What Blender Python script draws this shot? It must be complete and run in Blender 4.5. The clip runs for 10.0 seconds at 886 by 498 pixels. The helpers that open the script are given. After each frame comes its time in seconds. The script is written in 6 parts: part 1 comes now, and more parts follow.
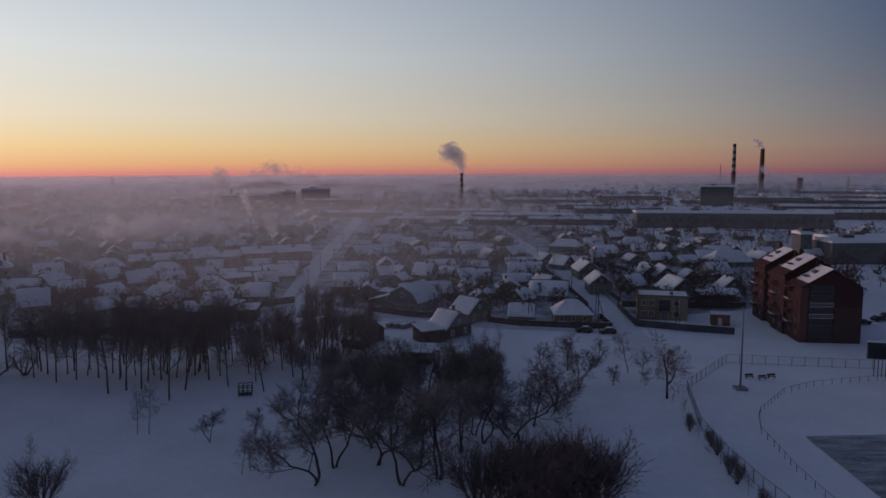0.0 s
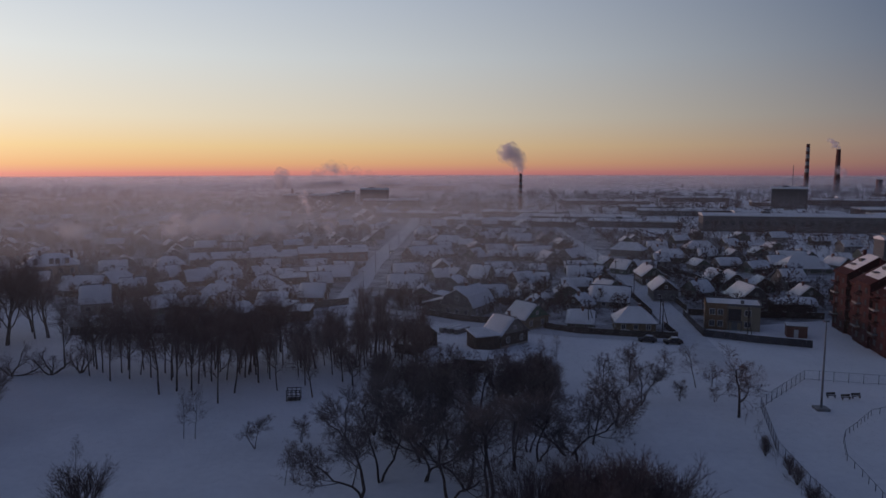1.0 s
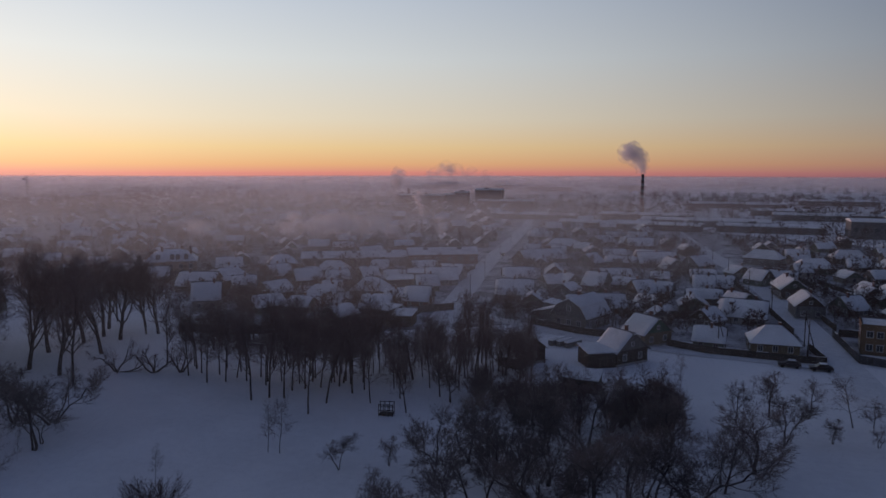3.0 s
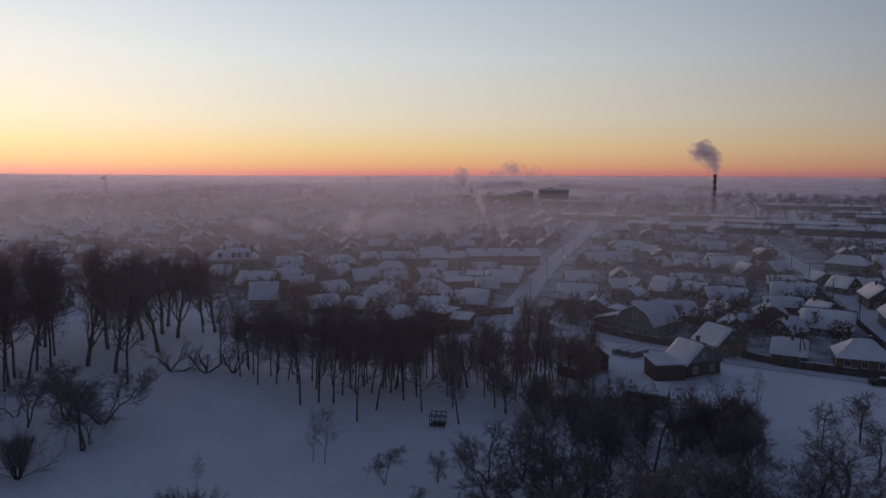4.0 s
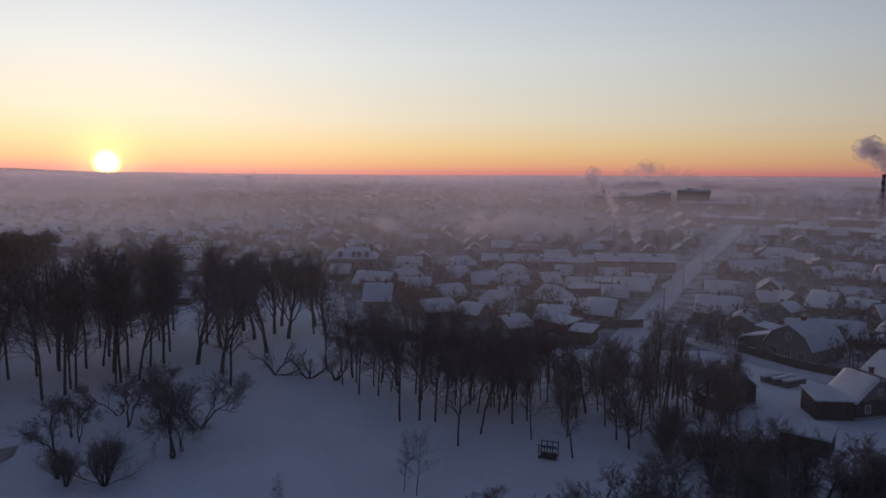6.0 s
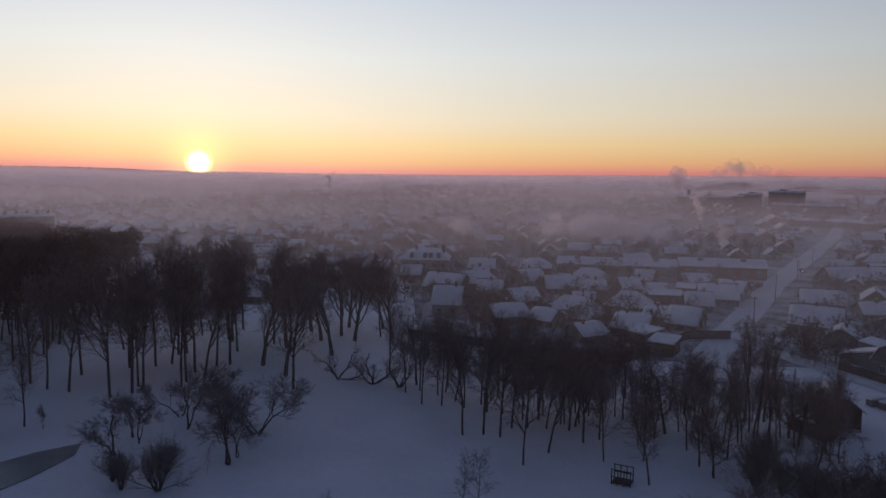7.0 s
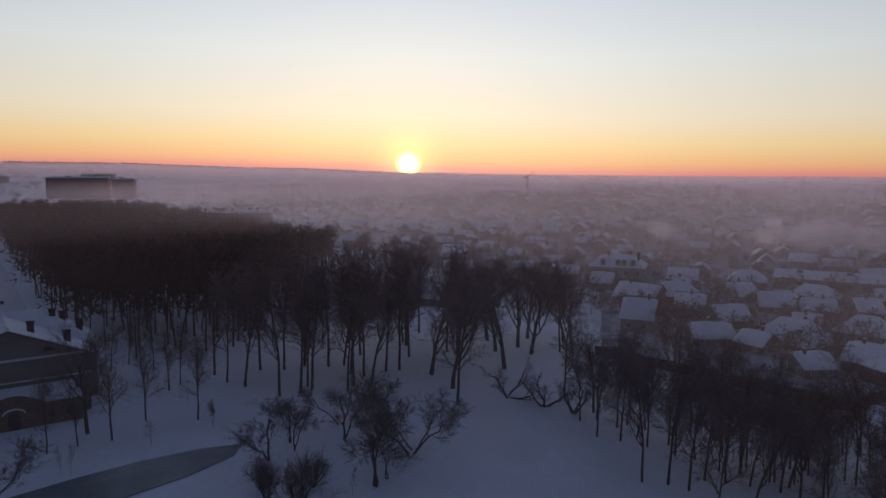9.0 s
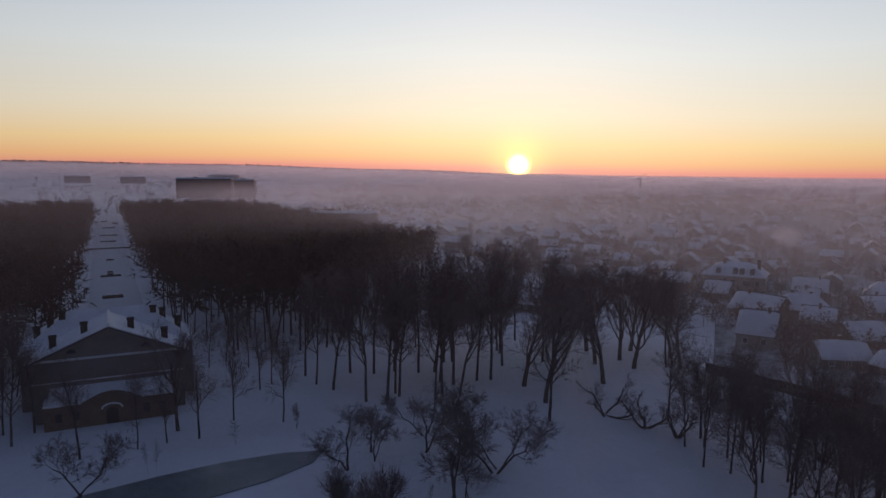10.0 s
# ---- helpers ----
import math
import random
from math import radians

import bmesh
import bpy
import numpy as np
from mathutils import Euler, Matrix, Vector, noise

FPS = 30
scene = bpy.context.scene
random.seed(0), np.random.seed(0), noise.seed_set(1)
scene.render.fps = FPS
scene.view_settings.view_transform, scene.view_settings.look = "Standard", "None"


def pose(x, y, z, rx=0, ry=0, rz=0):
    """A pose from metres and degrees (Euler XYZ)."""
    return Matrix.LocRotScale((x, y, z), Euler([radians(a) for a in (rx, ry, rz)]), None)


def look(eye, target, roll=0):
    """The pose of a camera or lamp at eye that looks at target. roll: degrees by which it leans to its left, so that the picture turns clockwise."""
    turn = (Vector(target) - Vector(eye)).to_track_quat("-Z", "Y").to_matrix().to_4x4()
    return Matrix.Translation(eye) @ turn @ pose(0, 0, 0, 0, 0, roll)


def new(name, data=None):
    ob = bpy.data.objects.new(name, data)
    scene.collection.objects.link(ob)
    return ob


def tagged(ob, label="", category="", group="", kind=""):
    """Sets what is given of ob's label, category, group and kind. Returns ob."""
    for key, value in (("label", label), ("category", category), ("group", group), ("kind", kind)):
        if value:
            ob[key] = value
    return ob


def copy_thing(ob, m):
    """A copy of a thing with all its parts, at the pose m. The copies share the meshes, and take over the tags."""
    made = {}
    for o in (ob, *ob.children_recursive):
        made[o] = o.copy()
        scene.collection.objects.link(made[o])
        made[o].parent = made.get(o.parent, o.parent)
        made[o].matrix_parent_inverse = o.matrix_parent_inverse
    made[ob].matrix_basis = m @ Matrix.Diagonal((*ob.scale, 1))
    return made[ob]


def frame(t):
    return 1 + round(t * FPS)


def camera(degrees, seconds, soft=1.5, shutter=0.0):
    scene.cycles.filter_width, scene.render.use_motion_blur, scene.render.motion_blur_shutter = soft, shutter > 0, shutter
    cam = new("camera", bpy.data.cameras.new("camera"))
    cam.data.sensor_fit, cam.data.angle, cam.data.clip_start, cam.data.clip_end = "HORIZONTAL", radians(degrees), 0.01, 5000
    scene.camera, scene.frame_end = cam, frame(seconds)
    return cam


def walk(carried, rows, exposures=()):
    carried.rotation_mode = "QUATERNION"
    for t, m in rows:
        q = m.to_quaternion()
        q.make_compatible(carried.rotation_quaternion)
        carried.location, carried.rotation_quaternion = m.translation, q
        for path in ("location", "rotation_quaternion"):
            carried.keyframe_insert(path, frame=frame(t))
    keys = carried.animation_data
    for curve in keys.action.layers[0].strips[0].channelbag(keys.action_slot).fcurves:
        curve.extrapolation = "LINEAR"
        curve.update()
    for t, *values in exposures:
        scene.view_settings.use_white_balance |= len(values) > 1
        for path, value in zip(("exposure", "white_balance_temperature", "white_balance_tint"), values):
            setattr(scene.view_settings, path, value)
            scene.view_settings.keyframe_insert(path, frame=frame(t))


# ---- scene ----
# the camera and its flight
cam = camera(65.06, 10.0, soft=1.5)
walk(cam, [
    (0.0, look((-0.00, -0.00, 42.00), (-0.00, 99.32, 30.33), -0.19)),
    (0.5, look((0.29, 2.80, 41.95), (-3.83, 102.04, 30.35), -0.14)),
    (1.0, look((0.55, 5.63, 41.90), (-7.83, 104.61, 30.34), -0.08)),
    (1.5, look((0.76, 8.49, 41.83), (-11.68, 107.05, 30.33), -0.04)),
    (2.0, look((0.87, 11.43, 41.73), (-15.69, 109.38, 30.27), -0.02)),
    (2.5, look((0.87, 14.43, 41.61), (-19.67, 111.63, 30.16), 0.01)),
    (4.0, look((0.37, 23.77, 41.22), (-33.12, 117.29, 29.74), 0.09)),
    (4.5, look((0.04, 26.93, 41.09), (-37.64, 118.85, 29.62), 0.08)),
    (5.0, look((-0.45, 30.12, 40.96), (-42.54, 120.10, 29.49), 0.08)),
    (5.5, look((-1.13, 33.29, 40.84), (-47.26, 121.26, 29.33), 0.10)),
    (7.0, look((-3.90, 42.73, 40.58), (-63.53, 122.17, 29.01), 0.14)),
    (7.5, look((-5.05, 45.82, 40.49), (-69.67, 121.25, 28.92), 0.15)),
    (8.0, look((-6.40, 48.81, 40.40), (-76.32, 119.36, 28.83), 0.14)),
    (8.5, look((-7.91, 51.71, 40.31), (-82.70, 117.09, 28.75), 0.10)),
    (9.0, look((-9.55, 54.56, 40.22), (-89.21, 113.92, 28.74), 0.07)),
    (9.5, look((-11.26, 57.38, 40.14), (-95.19, 110.53, 28.71), 0.07)),
    (10.0, look((-13.01, 60.19, 40.07), (-100.98, 106.39, 28.77), 0.07)),
])
scene.cycles.transparent_max_bounces = 48

# ---- light: a winter sunrise, the sun just over the horizon ----
SUN = Vector((-0.8305, 0.5570, 0.0072)).normalized()
world = bpy.data.worlds.new("sky")
scene.world = world
world.use_nodes = True
wn, wl = world.node_tree.nodes, world.node_tree.links
wn.clear()
w_out = wn.new("ShaderNodeOutputWorld")
sky = wn.new("ShaderNodeTexSky")
sky.sky_type = "NISHITA"
sky.sun_disc = False
sky.sun_elevation = radians(2.0)
sky.sun_rotation = math.atan2(SUN.x, SUN.y)
sky.altitude = 150
sky.air_density, sky.dust_density, sky.ozone_density = 1.0, 1.5, 1.0


def tint(r, g, b):
    """A colour given in 0..255 display values."""
    return tuple(((v / 255) / 12.92 if v < 10.3 else ((v / 255 + 0.055) / 1.055) ** 2.4) for v in (r, g, b)) + (1.0,)


def sky_ramp(stops):
    """Colours over the root of the height above the horizon."""
    n = wn.new("ShaderNodeValToRGB")
    e = n.color_ramp.elements
    for k, (pos, col) in enumerate(stops):
        s = e[k] if k < 2 else e.new(pos)
        s.position, s.color = pos, tint(*col)
    return n


def wmath(op, a, b=None, clamp=False):
    n = wn.new("ShaderNodeMath")
    n.operation, n.use_clamp = op, clamp
    for k, v in enumerate((a, b)):
        if v is None:
            continue
        if isinstance(v, (int, float)):
            n.inputs[k].default_value = v
        else:
            wl.new(v, n.inputs[k])
    return n.outputs[0]


# the dawn sky: a warm, pale side round the sun and a blue-grey far side, pink in the haze at the horizon
coord, parts_xyz = wn.new("ShaderNodeTexCoord"), wn.new("ShaderNodeSeparateXYZ")
wl.new(coord.outputs["Generated"], parts_xyz.inputs[0])
# the pink band lies lower on the side of the works than over the ridge
ridge_side, lift = wn.new("ShaderNodeVectorMath"), wn.new("ShaderNodeMapRange")
ridge_side.operation = "DOT_PRODUCT"
ridge_side.inputs[1].default_value = (-math.sin(radians(95)), math.cos(radians(95)), 0)
wl.new(coord.outputs["Generated"], ridge_side.inputs[0])
lift.interpolation_type = "SMOOTHSTEP"
lift.inputs["From Min"].default_value, lift.inputs["From Max"].default_value = 0.55, 1.0
lift.inputs["To Min"].default_value, lift.inputs["To Max"].default_value = 0.010, -0.004
wl.new(ridge_side.outputs["Value"], lift.inputs["Value"])
height = wmath("POWER", wmath("MAXIMUM", wmath("ADD", parts_xyz.outputs["Z"], lift.outputs[0]), 0.0), 0.5)
warm = sky_ramp([(0.0, (208, 130, 130)), (0.07, (232, 148, 134)), (0.13, (243, 186, 134)), (0.20, (246, 213, 158)), (0.28, (240, 227, 202)), (0.40, (226, 230, 230)), (0.49, (207, 216, 228)), (0.62, (126, 139, 168)), (1.0, (64, 73, 104))])
cool = sky_ramp([(0.0, (96, 78, 98)), (0.07, (116, 84, 96)), (0.13, (132, 100, 100)), (0.20, (132, 113, 112)), (0.28, (113, 112, 120)), (0.40, (84, 96, 120)), (0.49, (64, 82, 114)), (0.62, (60, 75, 108)), (1.0, (64, 73, 104))])
wl.new(height, warm.inputs["Fac"])
wl.new(height, cool.inputs["Fac"])
flat = wn.new("ShaderNodeVectorMath")
flat.operation = "DOT_PRODUCT"
flat.inputs[1].default_value = Vector((SUN.x, SUN.y, 0)).normalized()
wl.new(coord.outputs["Generated"], flat.inputs[0])
side = wn.new("ShaderNodeMapRange")
side.inputs["From Min"].default_value, side.inputs["From Max"].default_value = 0.02, 0.95
wl.new(flat.outputs["Value"], side.inputs["Value"])
sides = wn.new("ShaderNodeMix")
sides.data_type = "RGBA"
wl.new(side.outputs[0], sides.inputs["Factor"])
wl.new(cool.outputs["Color"], sides.inputs["A"])
wl.new(warm.outputs["Color"], sides.inputs["B"])
dawn = wn.new("ShaderNodeBackground")
wl.new(sides.outputs["Result"], dawn.inputs["Color"])
dawn.inputs["Strength"].default_value = 0.92
# the sun's disc and the glow round it
to_sun = wn.new("ShaderNodeVectorMath")
to_sun.operation = "DOT_PRODUCT"
to_sun.inputs[1].default_value = SUN
wl.new(coord.outputs["Generated"], to_sun.inputs[0])
off = wmath("SUBTRACT", 1.0, to_sun.outputs["Value"])
disc = wmath("MULTIPLY", wmath("POWER", 2.718, wmath("MULTIPLY", wmath("POWER", wmath("DIVIDE", off, 0.000088), 2.0), -1.0)), 8.0)
halo = wmath("MULTIPLY", wmath("POWER", 2.718, wmath("DIVIDE", off, -0.0006)), 0.45)
wide = wn.new("ShaderNodeBackground")
wide.inputs["Color"].default_value = (1.0, 0.93, 0.80, 1)
wl.new(wmath("MULTIPLY", wmath("POWER", 2.718, wmath("DIVIDE", off, -0.05)), 0.15), wide.inputs["Strength"])
glow = wn.new("ShaderNodeBackground")
glow.inputs["Color"].default_value = (1.0, 0.72, 0.16, 1)
wl.new(wmath("ADD", halo, disc), glow.inputs["Strength"])
air = wn.new("ShaderNodeBackground")
air.inputs["Strength"].default_value = 0.006
wl.new(sky.outputs["Color"], air.inputs["Color"])
add_1, add_2, add_3 = wn.new("ShaderNodeAddShader"), wn.new("ShaderNodeAddShader"), wn.new("ShaderNodeAddShader")
wl.new(dawn.outputs[0], add_1.inputs[0])
wl.new(glow.outputs[0], add_1.inputs[1])
wl.new(add_1.outputs[0], add_2.inputs[0])
wl.new(air.outputs[0], add_2.inputs[1])
wl.new(add_2.outputs[0], add_3.inputs[0])
wl.new(wide.outputs[0], add_3.inputs[1])
wl.new(add_3.outputs[0], w_out.inputs["Surface"])

lamp = bpy.data.lights.new("sun", "SUN")
lamp.energy, lamp.angle, lamp.color = 1.35, radians(7), (1.0, 0.55, 0.50)
sun_lamp = new("sun", lamp)
sun_lamp.matrix_world = look((0, 0, 0), -Vector((SUN.x, SUN.y, 0.035)))


# ---- materials ----
def tree_of(name):
    m = bpy.data.materials.new(name)
    m.use_nodes = True
    n, l = m.node_tree.nodes, m.node_tree.links
    return m, n, l, n["Principled BSDF"]


def mat(name, c1, c2, scale=1.0, rough=0.85, bump=0.15, spec=0.2, vary=0.12, metal=0.0, stretch=(1, 1, 1)):
    """Two colours mixed by a coarse and a fine noise, with relief; each object a little lighter or darker."""
    m, n, l, p = tree_of(name)
    geo = n.new("ShaderNodeNewGeometry")
    mp = n.new("ShaderNodeMapping")
    mp.inputs["Scale"].default_value = stretch
    l.new(geo.outputs["Position"], mp.inputs["Vector"])
    coarse, fine = n.new("ShaderNodeTexNoise"), n.new("ShaderNodeTexNoise")
    coarse.inputs["Scale"].default_value, fine.inputs["Scale"].default_value = scale, scale * 9
    coarse.inputs["Detail"].default_value = 5
    fine.inputs["Detail"].default_value = 3
    l.new(mp.outputs[0], coarse.inputs["Vector"])
    l.new(mp.outputs[0], fine.inputs["Vector"])
    mix = n.new("ShaderNodeMath")
    mix.operation = "MULTIPLY_ADD"
    mix.inputs[1].default_value = 0.4
    l.new(fine.outputs["Fac"], mix.inputs[0])
    half = n.new("ShaderNodeMath")
    half.operation = "MULTIPLY"
    half.inputs[1].default_value = 0.6
    l.new(coarse.outputs["Fac"], half.inputs[0])
    l.new(half.outputs[0], mix.inputs[2])
    ramp = n.new("ShaderNodeValToRGB")
    ramp.color_ramp.elements[0].position, ramp.color_ramp.elements[1].position = 0.36, 0.64
    ramp.color_ramp.elements[0].color, ramp.color_ramp.elements[1].color = (*c1, 1), (*c2, 1)
    l.new(mix.outputs[0], ramp.inputs["Fac"])
    info = n.new("ShaderNodeObjectInfo")
    rng_map = n.new("ShaderNodeMapRange")
    rng_map.inputs["To Min"].default_value, rng_map.inputs["To Max"].default_value = 1 - vary, 1 + vary
    l.new(info.outputs["Random"], rng_map.inputs["Value"])
    hsv = n.new("ShaderNodeHueSaturation")
    l.new(rng_map.outputs[0], hsv.inputs["Value"])
    l.new(ramp.outputs["Color"], hsv.inputs["Color"])
    l.new(hsv.outputs["Color"], p.inputs["Base Color"])
    p.inputs["Roughness"].default_value = rough
    p.inputs["Metallic"].default_value = metal
    p.inputs["Specular IOR Level"].default_value = spec
    if bump:
        b = n.new("ShaderNodeBump")
        b.inputs["Strength"].default_value = bump
        b.inputs["Distance"].default_value = 0.05
        l.new(mix.outputs[0], b.inputs["Height"])
        l.new(b.outputs[0], p.inputs["Normal"])
    return m


def smoke_mat(name, colour, alpha, scale, low=0.35, high=0.65, top=None, bottom=None, foot=0.0, thin=None, clear_side=None, along=None):
    """Haze sheets and smoke puffs: partly clear, partly scattering on both sides, patchy, thinning out upwards between
    bottom and top.
    """
    m, n, l, p = tree_of(name)
    n.remove(p)
    out = n["Material Output"]
    clear, front, back = n.new("ShaderNodeBsdfTransparent"), n.new("ShaderNodeBsdfDiffuse"), n.new("ShaderNodeBsdfTranslucent")
    front.inputs["Color"].default_value = back.inputs["Color"].default_value = (*colour, 1)
    both, mix = n.new("ShaderNodeMixShader"), n.new("ShaderNodeMixShader")
    both.inputs[0].default_value = 0.8
    l.new(front.outputs[0], both.inputs[1])
    l.new(back.outputs[0], both.inputs[2])
    geo, mp, tex = n.new("ShaderNodeNewGeometry"), n.new("ShaderNodeMapping"), n.new("ShaderNodeTexNoise")
    mp.inputs["Scale"].default_value = (1, 1, 3)
    tex.inputs["Scale"].default_value, tex.inputs["Detail"].default_value = scale, 4
    l.new(geo.outputs["Position"], mp.inputs["Vector"])
    l.new(mp.outputs[0], tex.inputs["Vector"])
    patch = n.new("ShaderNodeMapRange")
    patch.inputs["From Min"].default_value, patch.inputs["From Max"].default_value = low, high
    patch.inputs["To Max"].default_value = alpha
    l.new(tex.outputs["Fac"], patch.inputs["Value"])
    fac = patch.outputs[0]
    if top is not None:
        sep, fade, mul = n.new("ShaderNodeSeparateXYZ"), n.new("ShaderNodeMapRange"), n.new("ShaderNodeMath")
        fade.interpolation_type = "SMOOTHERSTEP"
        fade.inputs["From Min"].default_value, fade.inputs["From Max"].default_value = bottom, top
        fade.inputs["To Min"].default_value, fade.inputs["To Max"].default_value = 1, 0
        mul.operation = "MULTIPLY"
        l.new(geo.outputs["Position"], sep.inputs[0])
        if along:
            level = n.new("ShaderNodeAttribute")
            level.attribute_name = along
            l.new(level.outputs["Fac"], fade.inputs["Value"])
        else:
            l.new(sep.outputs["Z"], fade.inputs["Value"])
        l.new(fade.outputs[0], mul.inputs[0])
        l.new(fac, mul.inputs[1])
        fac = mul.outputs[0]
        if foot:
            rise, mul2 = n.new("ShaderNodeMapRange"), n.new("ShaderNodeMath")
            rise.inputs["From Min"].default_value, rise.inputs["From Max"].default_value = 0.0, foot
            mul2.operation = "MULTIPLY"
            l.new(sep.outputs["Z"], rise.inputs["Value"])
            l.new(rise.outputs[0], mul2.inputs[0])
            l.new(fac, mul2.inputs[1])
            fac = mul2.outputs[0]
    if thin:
        # the haze sheets are made thinner on the side of the works
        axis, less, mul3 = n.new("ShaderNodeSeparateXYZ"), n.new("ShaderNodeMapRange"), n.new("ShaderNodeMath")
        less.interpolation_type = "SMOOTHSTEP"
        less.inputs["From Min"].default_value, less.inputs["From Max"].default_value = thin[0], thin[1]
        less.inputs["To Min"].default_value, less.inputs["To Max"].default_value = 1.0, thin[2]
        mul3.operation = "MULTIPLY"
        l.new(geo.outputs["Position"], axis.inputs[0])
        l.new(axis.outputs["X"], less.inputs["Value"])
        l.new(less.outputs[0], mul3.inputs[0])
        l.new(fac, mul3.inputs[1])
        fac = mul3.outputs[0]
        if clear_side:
            # and thinner towards the wood, to keep it dark
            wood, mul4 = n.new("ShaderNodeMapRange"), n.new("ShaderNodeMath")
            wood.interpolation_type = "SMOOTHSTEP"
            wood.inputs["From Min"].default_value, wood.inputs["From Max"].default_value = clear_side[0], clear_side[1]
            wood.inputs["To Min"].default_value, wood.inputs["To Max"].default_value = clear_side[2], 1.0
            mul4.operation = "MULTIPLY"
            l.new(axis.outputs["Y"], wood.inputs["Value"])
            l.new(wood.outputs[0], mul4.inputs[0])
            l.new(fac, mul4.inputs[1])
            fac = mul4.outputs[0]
    l.new(fac, mix.inputs[0])
    l.new(clear.outputs[0], mix.inputs[1])
    l.new(both.outputs[0], mix.inputs[2])
    l.new(mix.outputs[0], out.inputs["Surface"])
    return m


def glass_mat(name, colour, rough=0.15):
    m, n, l, p = tree_of(name)
    p.inputs["Base Color"].default_value = (*colour, 1)
    p.inputs["Roughness"].default_value = rough
    p.inputs["Specular IOR Level"].default_value = 0.6
    return m


SNOW = mat("snow", (0.75, 0.75, 0.755), (0.85, 0.85, 0.85), 0.09, 0.8, 0.35, 0.15, 0.0)
ROOF_SNOW = mat("roof_snow", (0.64, 0.645, 0.65), (0.82, 0.82, 0.82), 0.25, 0.8, 0.3, 0.15, 0.05)
TRACK = mat("trodden_snow", (0.58, 0.585, 0.60), (0.72, 0.725, 0.735), 0.5, 0.75, 0.6, 0.2, 0.0)
BARK = mat("bark", (0.07, 0.055, 0.048), (0.16, 0.13, 0.115), 2.0, 0.95, 0.5, 0.1, 0.2)
TWIG = mat("frosty_twigs", (0.15, 0.118, 0.108), (0.29, 0.245, 0.23), 1.5, 0.95, 0.0, 0.1, 0.2)
WOOD_TWIG = mat("dark_wood_twigs", (0.046, 0.029, 0.029), (0.105, 0.066, 0.064), 0.08, 0.95, 0.0, 0.05, 0.0)
DARK_TWIG = mat("dark_twigs", (0.13, 0.096, 0.09), (0.25, 0.192, 0.18), 0.3, 0.95, 0.0, 0.05, 0.15)
GARDEN = mat("garden_snow", (0.10, 0.095, 0.095), (0.62, 0.63, 0.65), 0.13, 0.85, 0.5, 0.1, 0.0)
BIRCH = mat("birch_bark", (0.10, 0.09, 0.085), (0.45, 0.43, 0.41), 3.0, 0.9, 0.3, 0.1, 0.1, stretch=(1, 1, 2))
WALLS = {
    "timber": [mat("brown_boards", (0.06, 0.045, 0.035), (0.12, 0.09, 0.07), 1.5, 0.85, 0.3, stretch=(1, 1, 0.2)),
               mat("grey_boards", (0.10, 0.10, 0.10), (0.18, 0.175, 0.17), 1.5, 0.85, 0.3, stretch=(1, 1, 0.2)),
               mat("green_boards", (0.07, 0.09, 0.07), (0.12, 0.14, 0.11), 1.5, 0.85, 0.3, stretch=(1, 1, 0.2)),
               mat("silicate_brick", (0.16, 0.15, 0.14), (0.24, 0.225, 0.21), 2.0, 0.9, 0.3)],
    "brick": [mat("red_brick", (0.12, 0.058, 0.046), (0.17, 0.085, 0.066), 2.5, 0.9, 0.4)],
    "plaster": [mat("grey_plaster", (0.27, 0.25, 0.23), (0.36, 0.34, 0.31), 0.8, 0.9, 0.15)],
    "ochre": [mat("ochre_boards", (0.15, 0.115, 0.075), (0.21, 0.165, 0.105), 1.0, 0.85, 0.2)],
    "dark": [mat("tarred_boards", (0.035, 0.03, 0.027), (0.075, 0.06, 0.05), 1.5, 0.9, 0.4, stretch=(1, 1, 0.2))],
    "green": [mat("sandy_boards", (0.15, 0.115, 0.075), (0.21, 0.165, 0.11), 1.5, 0.85, 0.2)],
}
GABLE_GREEN = mat("green_gable_boards", (0.04, 0.09, 0.06), (0.06, 0.13, 0.09), 2.0, 0.8, 0.2)
SHEET = mat("roof_sheet", (0.09, 0.09, 0.10), (0.16, 0.16, 0.165), 1.0, 0.7, 0.2)
BRICK = WALLS["brick"][0]
WHITE = mat("white_paint", (0.5, 0.5, 0.5), (0.64, 0.64, 0.63), 2.0, 0.6, 0.05)
PANE = glass_mat("window_glass", (0.02, 0.022, 0.028), 0.3)
FENCE = mat("fence_boards", (0.045, 0.038, 0.033), (0.10, 0.085, 0.075), 1.2, 0.9, 0.3, stretch=(1, 1, 0.3))
STEEL = mat("painted_steel", (0.10, 0.105, 0.115), (0.16, 0.165, 0.175), 1.5, 0.5, 0.1, 0.4)
CONCRETE = mat("concrete", (0.24, 0.24, 0.235), (0.36, 0.36, 0.35), 0.8, 0.9, 0.25)


